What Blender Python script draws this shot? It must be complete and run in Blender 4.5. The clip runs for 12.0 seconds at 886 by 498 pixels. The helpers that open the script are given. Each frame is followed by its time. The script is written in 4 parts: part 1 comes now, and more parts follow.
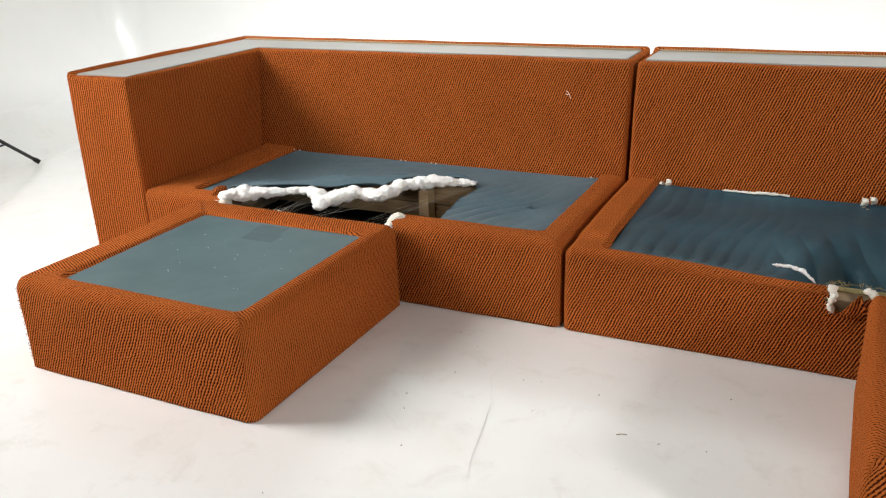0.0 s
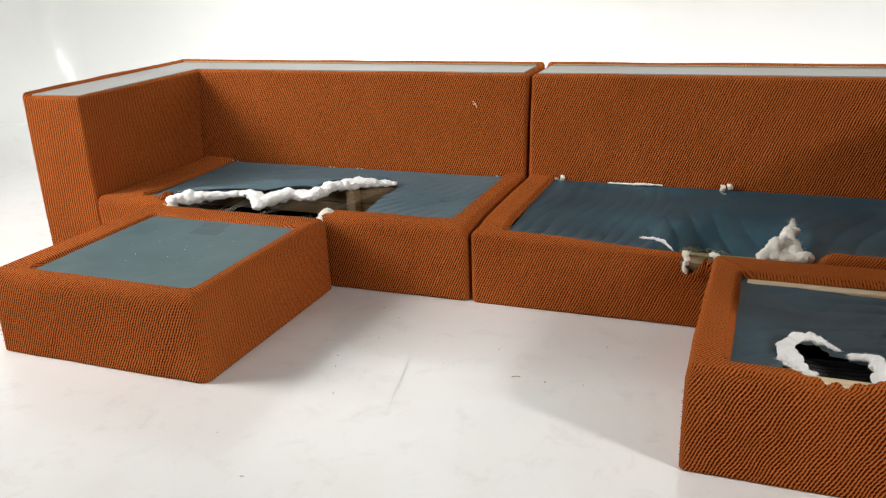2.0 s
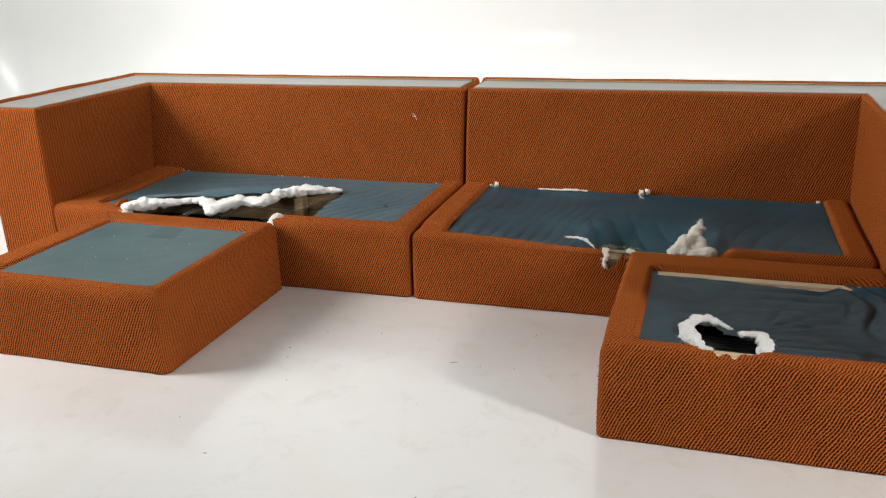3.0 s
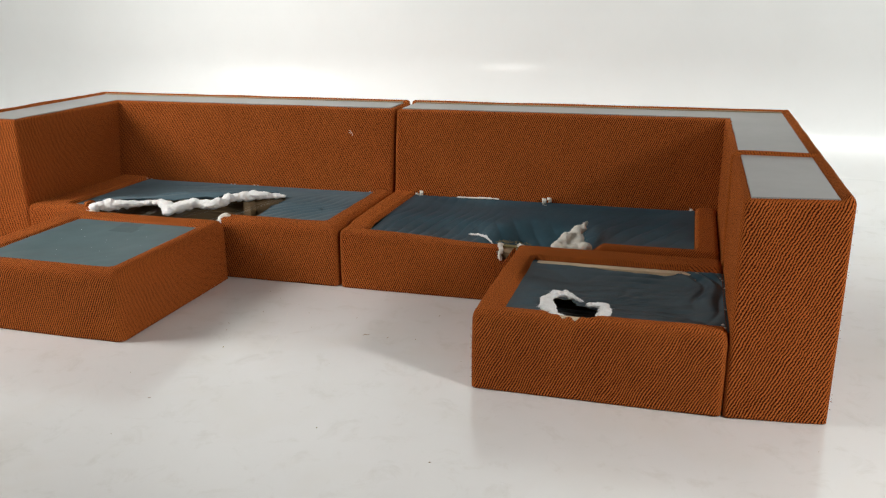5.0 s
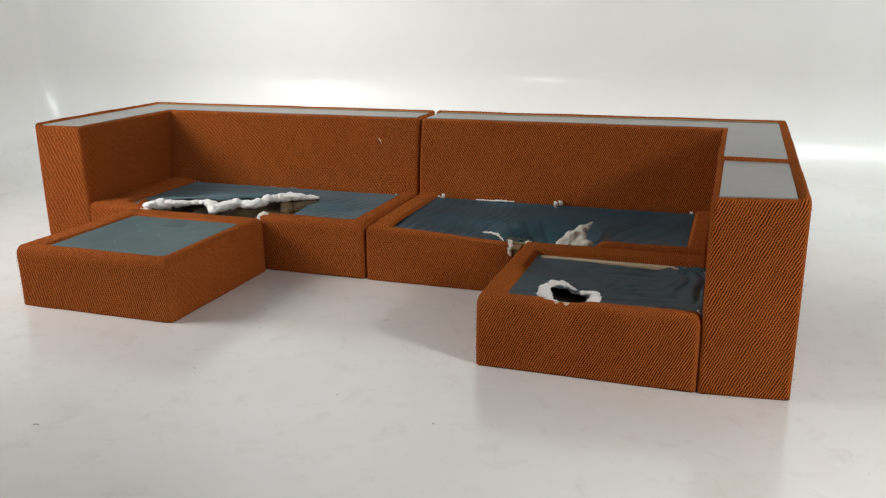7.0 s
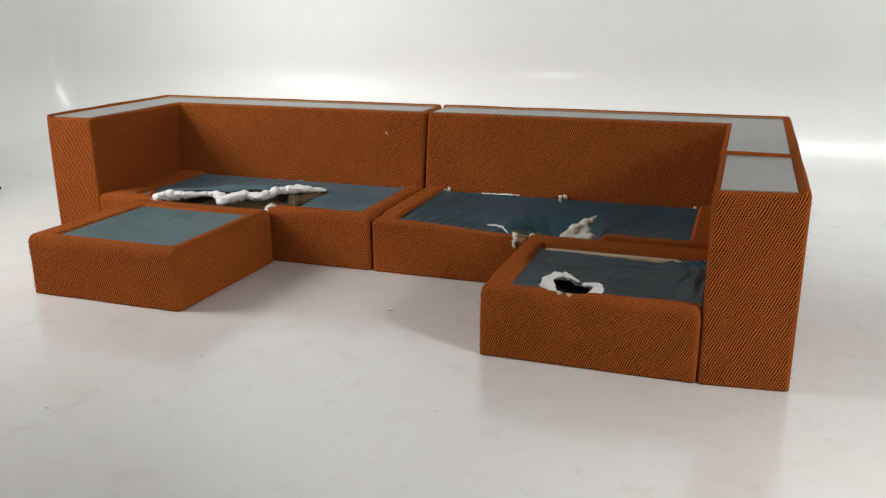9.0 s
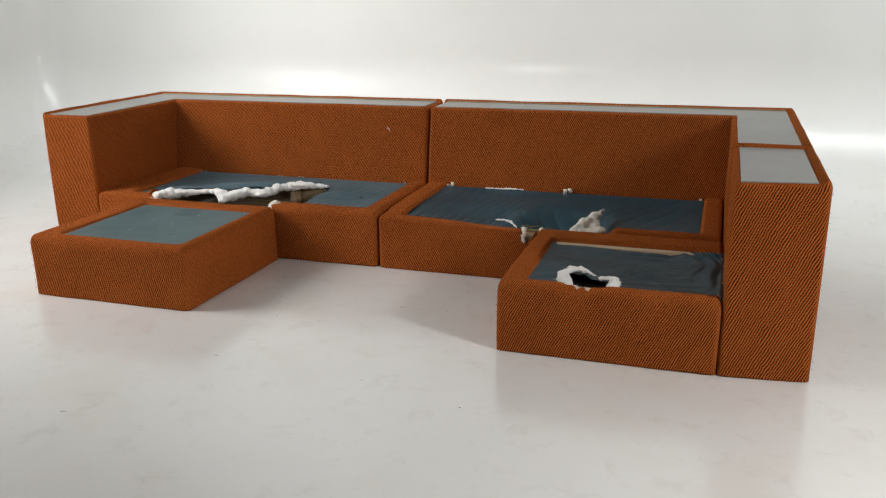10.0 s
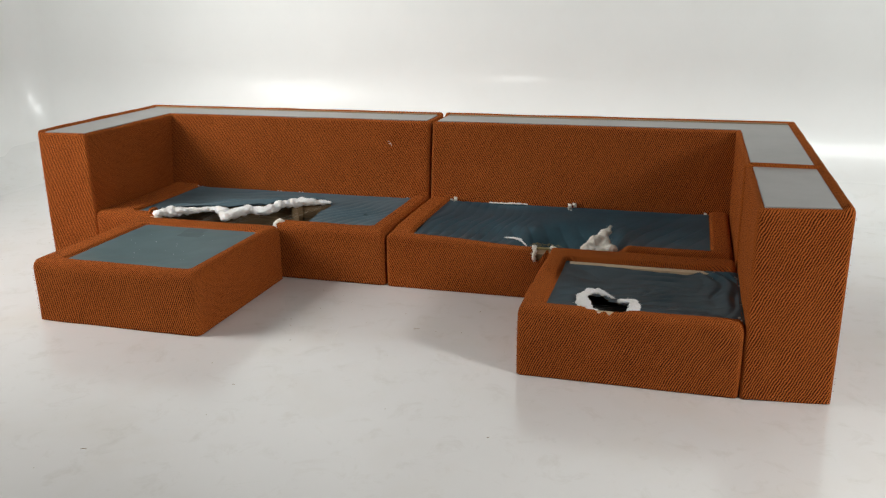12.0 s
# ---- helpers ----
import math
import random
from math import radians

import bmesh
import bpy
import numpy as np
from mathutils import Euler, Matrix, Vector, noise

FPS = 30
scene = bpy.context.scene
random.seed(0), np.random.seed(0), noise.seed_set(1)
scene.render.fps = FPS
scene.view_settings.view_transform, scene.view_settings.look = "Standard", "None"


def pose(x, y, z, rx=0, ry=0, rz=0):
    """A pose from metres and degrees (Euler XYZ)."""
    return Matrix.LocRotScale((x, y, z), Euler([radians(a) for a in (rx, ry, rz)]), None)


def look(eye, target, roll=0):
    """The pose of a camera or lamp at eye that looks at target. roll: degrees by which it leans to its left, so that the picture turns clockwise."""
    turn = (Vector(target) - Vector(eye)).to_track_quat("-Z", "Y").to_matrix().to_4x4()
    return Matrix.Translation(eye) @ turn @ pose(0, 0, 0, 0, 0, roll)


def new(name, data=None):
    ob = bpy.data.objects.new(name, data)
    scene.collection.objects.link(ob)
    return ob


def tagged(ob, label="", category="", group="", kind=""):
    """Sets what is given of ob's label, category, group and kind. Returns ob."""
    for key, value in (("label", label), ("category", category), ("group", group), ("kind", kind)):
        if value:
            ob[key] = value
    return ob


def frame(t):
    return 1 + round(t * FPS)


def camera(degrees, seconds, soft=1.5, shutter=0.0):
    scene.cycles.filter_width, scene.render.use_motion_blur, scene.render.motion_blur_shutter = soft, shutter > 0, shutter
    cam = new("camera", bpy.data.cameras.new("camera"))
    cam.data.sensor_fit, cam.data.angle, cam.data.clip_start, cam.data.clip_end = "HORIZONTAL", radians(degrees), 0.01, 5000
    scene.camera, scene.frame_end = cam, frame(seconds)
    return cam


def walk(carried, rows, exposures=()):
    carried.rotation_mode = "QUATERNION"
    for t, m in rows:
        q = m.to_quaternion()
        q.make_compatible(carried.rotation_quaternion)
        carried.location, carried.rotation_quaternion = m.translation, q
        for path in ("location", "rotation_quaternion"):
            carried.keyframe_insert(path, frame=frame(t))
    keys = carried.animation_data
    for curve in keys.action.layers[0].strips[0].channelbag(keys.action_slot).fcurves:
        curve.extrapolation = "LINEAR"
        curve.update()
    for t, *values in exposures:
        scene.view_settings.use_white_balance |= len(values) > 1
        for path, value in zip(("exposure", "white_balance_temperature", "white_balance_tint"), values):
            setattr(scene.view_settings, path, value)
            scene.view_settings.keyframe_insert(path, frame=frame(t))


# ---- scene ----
cam = camera(55.6, 12.0, 1.25)
PATH = [
    (0, (0.05, 0.115, 1.088), (-0.786, 1.784, 0.369), -2.2),
    (0.5, (0.168, 0.069, 1.099), (-0.672, 1.738, 0.385), -2.4),
    (1, (0.248, -0.001, 1.097), (-0.569, 1.686, 0.399), -2.5),
    (1.5, (0.263, -0.076, 1.102), (-0.51, 1.637, 0.417), -2.6),
    (2, (0.274, -0.234, 1.11), (-0.436, 1.511, 0.439), -2.5),
    (2.5, (0.299, -0.385, 1.124), (-0.342, 1.391, 0.463), -2.1),
    (3, (0.359, -0.451, 1.146), (-0.226, 1.349, 0.499), -1.7),
    (3.5, (0.461, -0.522, 1.156), (-0.082, 1.296, 0.523), -1.3),
    (5.5, (0.784, -0.988, 1.183), (0.235, 0.849, 0.613), -0.2),
    (6, (0.827, -1.084, 1.203), (0.245, 0.745, 0.641), -0.4),
    (6.5, (0.892, -1.149, 1.215), (0.276, 0.67, 0.656), -0.6),
    (7, (0.934, -1.166, 1.208), (0.298, 0.647, 0.651), -0.7),
    (9, (0.955, -1.207, 1.202), (0.305, 0.598, 0.637), -0.4),
    (9.5, (0.928, -1.215, 1.201), (0.293, 0.594, 0.629), -0.6),
    (10, (0.831, -1.226, 1.197), (0.226, 0.591, 0.621), -0.7),
    (10.5, (0.74, -1.243, 1.216), (0.161, 0.581, 0.632), -0.8),
    (11, (0.692, -1.239, 1.242), (0.133, 0.589, 0.655), -0.9),
    (11.5, (0.669, -1.235, 1.273), (0.123, 0.596, 0.683), -0.9),
    (12, (0.665, -1.227, 1.291), (0.122, 0.606, 0.704), -0.8),
]
walk(cam, [(t, look(eye, target, roll)) for t, eye, target, roll in PATH], [(0, -0.10), (2.5, -0.22), (5.5, -0.62), (7, -0.70), (12, -0.72)])

# ---- world and lights ----
world = bpy.data.worlds.new("studio_world")
scene.world = world
world.use_nodes = True
world.node_tree.nodes["Background"].inputs[0].default_value = (0.8, 0.86, 1.0, 1)
world.node_tree.nodes["Background"].inputs[1].default_value = 0.01


def area_light(name, eye, target, sx, sy, watts, colour, spread=180):
    d = bpy.data.lights.new(name, "AREA")
    d.shape, d.size, d.size_y, d.energy, d.color = "RECTANGLE", sx, sy, watts, colour
    d.spread = radians(spread)
    ob = new(name, d)
    ob.matrix_world = look(eye, target)
    return ob


area_light("softbox_left", (-3.85, 0.8, 2.1), (-1.35, 2.3, 0.3), 1.3, 1.3, 60, (1.0, 0.975, 0.945), 100)
area_light("softbox_right", (3.5, 0.05, 1.98), (1.4, 0.4, 0.0), 0.4, 0.4, 60, (1.0, 0.965, 0.93), 108)
area_light("softbox_front", (-2.2, -4.5, 2.0), (-1.4, 1.5, 0.2), 0.7, 0.7, 8, (1.0, 0.96, 0.92), 70)
area_light("cyclorama_bank", (0.9, 2.5, 4.3), (0.9, 4.55, 1.5), 10.8, 0.9, 118, (0.96, 1.0, 0.98), 84)
area_light("wall_light_right", (4.9, 2.4, 3.4), (2.9, 4.5, 1.4), 1.0, 1.0, 30, (0.97, 1.0, 0.99), 90)
area_light("wall_light_left", (-2.4, 2.9, 3.4), (-2.9, 4.55, 1.5), 0.8, 0.8, 16, (0.97, 1.0, 0.99), 100)



# ---- materials ----
def material(name, rough=0.6, metal=0.0):
    m = bpy.data.materials.new(name)
    m.use_nodes = True
    nt = m.node_tree
    b = nt.nodes["Principled BSDF"]
    b.inputs["Roughness"].default_value, b.inputs["Metallic"].default_value = rough, metal
    return m, nt, b


def node(nt, kind, **inputs):
    n = nt.nodes.new(kind)
    for k, v in inputs.items():
        n.inputs[k.replace("_", " ")].default_value = v
    return n


def coords(nt, kind="Object"):
    return nt.nodes.new("ShaderNodeTexCoord").outputs[kind]


def noise_tex(nt, vec, scale, detail=4.0, rough=0.55, distortion=0.0):
    n = node(nt, "ShaderNodeTexNoise", Scale=scale, Detail=detail, Roughness=rough, Distortion=distortion)
    nt.links.new(vec, n.inputs["Vector"])
    return n.outputs["Fac"]


def ramp(nt, fac, stops):
    r = nt.nodes.new("ShaderNodeValToRGB")
    while len(r.color_ramp.elements) < len(stops):
        r.color_ramp.elements.new(0.5)
    for e, (p, c) in zip(r.color_ramp.elements, stops):
        e.position = p
        e.color = (*c, 1) if len(c) == 3 else c
    nt.links.new(fac, r.inputs[0])
    return r.outputs[0]


def mix(nt, fac, a, b, blend="MIX"):
    m = nt.nodes.new("ShaderNodeMix")
    m.data_type, m.blend_type = "RGBA", blend
    for sock, v in ((m.inputs[0], fac), (m.inputs[6], a), (m.inputs[7], b)):
        if isinstance(v, bpy.types.NodeSocket):
            nt.links.new(v, sock)
        elif isinstance(v, tuple):
            sock.default_value = (*v, 1) if len(v) == 3 else v
        else:
            sock.default_value = v
    return m.outputs[2]


def maths(nt, op, a, b=0.0, c=0.0):
    m = nt.nodes.new("ShaderNodeMath")
    m.operation = op
    for sock, v in zip(m.inputs, (a, b, c)):
        if isinstance(v, bpy.types.NodeSocket):
            nt.links.new(v, sock)
        else:
            sock.default_value = v
    return m.outputs[0]


def bump(nt, b, height, strength, distance, under=None):
    n = node(nt, "ShaderNodeBump", Strength=strength, Distance=distance)
    nt.links.new(height, n.inputs["Height"])
    if under is not None:
        nt.links.new(under, n.inputs["Normal"])
    nt.links.new(n.outputs[0], b.inputs["Normal"])
    return n.outputs[0]


CORD_PITCH = 0.0078


def fabric_material():
    """Rust cords of two twisted plies lying side by side, the shade between them put into the colour. The UVs are
    metres across and along the cords.
    """
    m, nt, b = material("rust_cord_fabric", 0.95)
    uv = coords(nt, "UV")
    sep = nt.nodes.new("ShaderNodeSeparateXYZ")
    nt.links.new(uv, sep.inputs[0])
    fibre = noise_tex(nt, uv, 520, 4, 0.75)
    mid = noise_tex(nt, uv, 120, 3)
    big = noise_tex(nt, coords(nt), 3.2, 4)
    across = maths(nt, "MULTIPLY_ADD", sep.outputs[0], 1 / CORD_PITCH, maths(nt, "MULTIPLY_ADD", mid, 0.55, -0.27))
    row_no = maths(nt, "FLOOR", maths(nt, "ADD", across, 0.5))
    off = maths(nt, "SUBTRACT", across, row_no)
    row = node(nt, "ShaderNodeTexNoise", Scale=0.617, Detail=2.0)
    row.noise_dimensions = "1D"
    nt.links.new(row_no, row.inputs["W"])
    along = maths(nt, "MULTIPLY_ADD", sep.outputs[1], 1 / 0.0105, maths(nt, "MULTIPLY_ADD", row.outputs[0], 31.0, maths(nt, "MULTIPLY", mid, 0.9)))
    sway = maths(nt, "SINE", maths(nt, "MULTIPLY", along, 2 * math.pi))
    lean = maths(nt, "MULTIPLY_ADD", sway, 0.055, off)
    cord = maths(nt, "POWER", maths(nt, "MAXIMUM", maths(nt, "COSINE", maths(nt, "MULTIPLY", lean, math.pi)), 0.0), 0.9)
    ply = maths(nt, "ABSOLUTE", maths(nt, "SINE", maths(nt, "MULTIPLY", maths(nt, "MULTIPLY_ADD", off, -0.85, along), math.pi)))
    ply = maths(nt, "POWER", ply, 0.6)
    nap_and_light = nt.nodes.new("ShaderNodeAttribute")
    nap_and_light.attribute_name = "nap_and_light"
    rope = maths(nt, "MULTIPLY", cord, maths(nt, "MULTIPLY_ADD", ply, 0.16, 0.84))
    c = ramp(nt, fibre, [(0.33, (0.32, 0.074, 0.015)), (0.5, (0.52, 0.145, 0.031)), (0.70, (0.90, 0.360, 0.120))])
    c = mix(nt, 0.25, c, ramp(nt, row.outputs[0], [(0.3, (0.36, 0.078, 0.016)), (0.7, (0.55, 0.148, 0.034))]))
    c = mix(nt, 0.3, c, ramp(nt, big, [(0.35, (0.38, 0.085, 0.017)), (0.7, (0.52, 0.135, 0.030))]))
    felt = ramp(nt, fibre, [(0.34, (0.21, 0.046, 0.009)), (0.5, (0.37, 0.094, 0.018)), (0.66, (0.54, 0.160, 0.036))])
    # Worn tops and flatly lit sides mix towards the felt colour.
    c = mix(nt, maths(nt, "MULTIPLY", nap_and_light.outputs["Fac"], 0.75), c, felt)
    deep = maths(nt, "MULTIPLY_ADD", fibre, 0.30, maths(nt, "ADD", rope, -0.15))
    deep = maths(nt, "MULTIPLY_ADD", nap_and_light.outputs["Fac"], 0.40, deep)
    # Grooves between cords and plies darken as occlusion would, in base colour.
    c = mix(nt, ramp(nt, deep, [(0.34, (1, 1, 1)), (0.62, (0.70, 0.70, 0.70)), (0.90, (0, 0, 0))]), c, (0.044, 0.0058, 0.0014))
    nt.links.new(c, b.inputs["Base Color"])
    b.inputs["Specular IOR Level"].default_value = 0.02
    h = maths(nt, "MULTIPLY", rope, maths(nt, "MULTIPLY_ADD", nap_and_light.outputs["Fac"], -0.75, 1.0))
    h = maths(nt, "MULTIPLY_ADD", fibre, 0.55, h)
    bump(nt, b, h, 1.0, 0.0028)
    return m


def cloth_material(name, dark, light, rough):
    m, nt, b = material(name, rough)
    v = coords(nt)
    big, fine = noise_tex(nt, v, 5, 5, 0.6), noise_tex(nt, v, 420, 2)
    c = ramp(nt, big, [(0.3, dark), (0.72, light)])
    c = mix(nt, 0.25, c, ramp(nt, noise_tex(nt, v, 38, 5, 0.7), [(0.35, dark), (0.8, tuple(min(1, k * 1.35) for k in light))]))
    nt.links.new(c, b.inputs["Base Color"])
    b.inputs["Specular IOR Level"].default_value = 0.18
    mp = node(nt, "ShaderNodeMapping")
    mp.inputs["Scale"].default_value = (1.0, 0.4, 1.0)
    mp.inputs["Rotation"].default_value = (0, 0, 0.35)
    nt.links.new(v, mp.inputs["Vector"])
    creases = bump(nt, b, noise_tex(nt, mp.outputs[0], 11, 3, 0.5, 1.2), 0.25, 0.008)
    bump(nt, b, fine, 0.25, 0.0006, creases)
    return m


def speckled(name, dark, light, rough, scale=6.0, fine=300.0, depth=0.0004, specks=None):
    m, nt, b = material(name, rough)
    v = coords(nt)
    c = ramp(nt, noise_tex(nt, v, scale, 6, 0.65), [(0.3, dark), (0.7, light)])
    if specks:
        c = mix(nt, ramp(nt, noise_tex(nt, v, 120, 2), [(0.70, (0, 0, 0)), (0.76, (1, 1, 1))]), c, specks)
    nt.links.new(c, b.inputs["Base Color"])
    bump(nt, b, noise_tex(nt, v, fine, 3), 0.3, depth)
    return m


def wood_material(name, dark, light, stretch=(2, 30, 30)):
    m, nt, b = material(name, 0.7)
    mp = node(nt, "ShaderNodeMapping")
    mp.inputs["Scale"].default_value = stretch
    nt.links.new(coords(nt), mp.inputs["Vector"])
    c = ramp(nt, noise_tex(nt, mp.outputs[0], 3, 6, 0.65, 1.2), [(0.3, dark), (0.7, light)])
    nt.links.new(c, b.inputs["Base Color"])
    bump(nt, b, noise_tex(nt, mp.outputs[0], 8, 4), 0.3, 0.001)
    return m


def studio_material(name, rough):
    """Satin white paint; scuffs and a few yellowed stains where it is walked on."""
    m, nt, b = material(name, rough)
    v = coords(nt)
    sep = nt.nodes.new("ShaderNodeSeparateXYZ")
    nt.links.new(v, sep.inputs[0])
    walked = ramp(nt, sep.outputs[2], [(0.02, (1, 1, 1)), (0.25, (0.12, 0.12, 0.12))])
    c = ramp(nt, noise_tex(nt, v, 0.7, 5, 0.6), [(0.3, (0.77, 0.768, 0.755)), (0.7, (0.83, 0.826, 0.81))])
    st = ramp(nt, noise_tex(nt, v, 2.3, 4, 0.55, 0.3), [(0.5, (0, 0, 0)), (0.8, (0.5, 0.5, 0.5))])
    c = mix(nt, maths(nt, "MULTIPLY", st, walked), c, (0.72, 0.685, 0.61))
    marks = ramp(nt, noise_tex(nt, v, 9, 6, 0.7, 0.6), [(0.54, (0, 0, 0)), (0.72, (0.55, 0.55, 0.55))])
    c = mix(nt, maths(nt, "MULTIPLY", marks, walked), c, (0.66, 0.645, 0.60))
    r = ramp(nt, noise_tex(nt, v, 0.9, 3, 0.5), [(0.3, (rough - 0.03,) * 3), (0.7, (rough + 0.07,) * 3)])
    r = mix(nt, ramp(nt, sep.outputs[2], [(0.03, (0, 0, 0)), (0.6, (1, 1, 1))]), r, (0.45, 0.45, 0.45))
    b.inputs["Coat Weight"].default_value, b.inputs["Coat Roughness"].default_value = 0.30, 0.12
    nt.links.new(r, b.inputs["Roughness"])
    nt.links.new(c, b.inputs["Base Color"])
    b.inputs["Specular IOR Level"].default_value = 0.75
    bump(nt, b, noise_tex(nt, v, 60, 5, 0.6), 0.12, 0.0012)
    return m


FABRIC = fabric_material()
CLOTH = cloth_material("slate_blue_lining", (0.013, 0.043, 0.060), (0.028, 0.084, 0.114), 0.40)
# Same slate lining, with the end unit's shade put into its colour.
CLOTH_SHADED = cloth_material("shaded_slate_lining", (0.008, 0.027, 0.040), (0.016, 0.051, 0.072), 0.42)
CLOTH_PALE = cloth_material("pale_blue_lining", (0.060, 0.102, 0.125), (0.100, 0.150, 0.175), 0.5)
BOARD = speckled("teal_board", (0.050, 0.097, 0.110), (0.080, 0.138, 0.150), 0.5, 4, 200, 0.0003)
PATCH = speckled("dark_teal_patch", (0.042, 0.078, 0.089), (0.059, 0.102, 0.112), 0.55, 8)
PANEL = speckled("grey_laminate", (0.23, 0.228, 0.215), (0.30, 0.297, 0.285), 0.33, 3, 80, 0.0002)
WADDING = speckled("white_wadding", (0.82, 0.82, 0.81), (0.93, 0.93, 0.92), 0.95, 60, 330, 0.004)
WADDING_OLD = speckled("cream_wadding", (0.70, 0.66, 0.57), (0.88, 0.86, 0.79), 0.95, 40, 300, 0.004)
CLOTH.node_tree.nodes["Principled BSDF"].inputs["Specular IOR Level"].default_value = 0.30
for soft in (WADDING, WADDING_OLD):
    b = soft.node_tree.nodes["Principled BSDF"]
    tuft = next(n for n in soft.node_tree.nodes if n.type == "BUMP")
    tuft.inputs["Strength"].default_value = 0.85
    b.inputs["Subsurface Weight"].default_value, b.inputs["Subsurface Scale"].default_value = 0.25, 0.008
    b.inputs["Subsurface Radius"].default_value = (1.0, 0.9, 0.8)
WOOD = wood_material("pine_frame", (0.22, 0.15, 0.08), (0.40, 0.29, 0.165))
WOOD_PALE = wood_material("pale_ply", (0.50, 0.38, 0.23), (0.68, 0.55, 0.38))
BLACK = speckled("black_lining", (0.008, 0.008, 0.009), (0.016, 0.016, 0.018), 0.85)
WEBBING = speckled("black_webbing", (0.02, 0.02, 0.021), (0.045, 0.045, 0.047), 0.5)
THREAD = speckled("pale_thread", (0.45, 0.42, 0.36), (0.62, 0.60, 0.55), 0.6)
BLACK_METAL = speckled("black_powder_coat", (0.012, 0.012, 0.013), (0.022, 0.022, 0.023), 0.4)
TAG = speckled("cream_tape", (0.70, 0.66, 0.56), (0.85, 0.82, 0.74), 0.8)
PAINT = studio_material("satin_white_paint", 0.18)
CRACK = speckled("crack_grime", (0.60, 0.585, 0.55), (0.67, 0.66, 0.63), 0.8, 30)
# Greys guessed to set how much light the unseen hall returns.
CEILING = speckled("matt_grey_ceiling_paint", (0.36, 0.36, 0.355), (0.42, 0.42, 0.41), 0.9, 1.5)
HALL = speckled("dark_grey_paint", (0.05, 0.05, 0.052), (0.07, 0.07, 0.072), 0.8, 2)


# ---- building tools ----
def part(name, bm, mat, parent=None, label="", smooth=True):
    """Links a bmesh as one mesh object, under a thing or under a part."""
    me = bpy.data.meshes.new(name)
    bm.normal_update()
    if mat is FABRIC:
        uv = bm.loops.layers.uv.new("UVMap")
        for f in bm.faces:
            for loop in f.loops:
                loop[uv].uv = (loop.vert.co.x + loop.vert.co.y, loop.vert.co.z)
    bm.to_mesh(me)
    bm.free()
    me.materials.append(mat)
    if smooth:
        me.polygons.foreach_set("use_smooth", [True] * len(me.polygons))
    ob = new(name, me)
    if parent is not None:
        ob.parent = parent
    return tagged(ob, label) if label else ob


def base_empty(name, at, label, category, group=""):
    ob = new(name)
    ob.location = at
    ob.empty_display_size = 0.1
    bpy.context.view_layer.update()
    return tagged(ob, label, category, group)


def local(bm, parent):
    bmesh.ops.translate(bm, vec=-Vector(parent.location), verts=bm.verts)
    return bm


def bevel_box(x0, x1, y0, y1, z0, z1, r=0.003, bm=None):
    bm = bm or bmesh.new()
    made = bmesh.ops.create_cube(bm, size=1)["verts"]
    for v in made:
        v.co = ((x0 + x1) / 2 + v.co.x * (x1 - x0), (y0 + y1) / 2 + v.co.y * (y1 - y0), (z0 + z1) / 2 + v.co.z * (z1 - z0))
    if r:
        edges = list({e for v in made for e in v.link_edges})
        bmesh.ops.bevel(bm, geom=edges, offset=r, segments=2, affect="EDGES", profile=0.5)
    return bm


def samples(a, b, ra, rb, step):
    """Positions along one axis of a soft block: fine over the rounded ends, even between."""
    na, nb = max(4, int(ra * 1.6 / step)), max(4, int(rb * 1.6 / step))
    left = [a + ra * math.tan(math.pi / 4 * k / na) for k in range(na)]
    right = [b - rb * math.tan(math.pi / 4 * k / nb) for k in range(nb)][::-1]
    n = max(2, int((b - a - ra - rb) / step))
    return np.array(left + list(np.linspace(a + ra, b - rb, n + 1)) + right)


def smooth01(t):
    t = np.clip(t, 0, 1)
    return t * t * (3 - 2 * t)


def wobble(p, size, seed):
    """Slow unevenness of stuffed surfaces, as a sum of sines."""
    rng = np.random.RandomState(seed)
    out = np.zeros(len(p))
    for _ in range(7):
        k = rng.normal(size=3)
        k = k / np.linalg.norm(k) * 2 * math.pi / (size * rng.uniform(0.5, 1.6))
        out += np.sin(p @ k + rng.uniform(0, 6.28))
    return out / 7


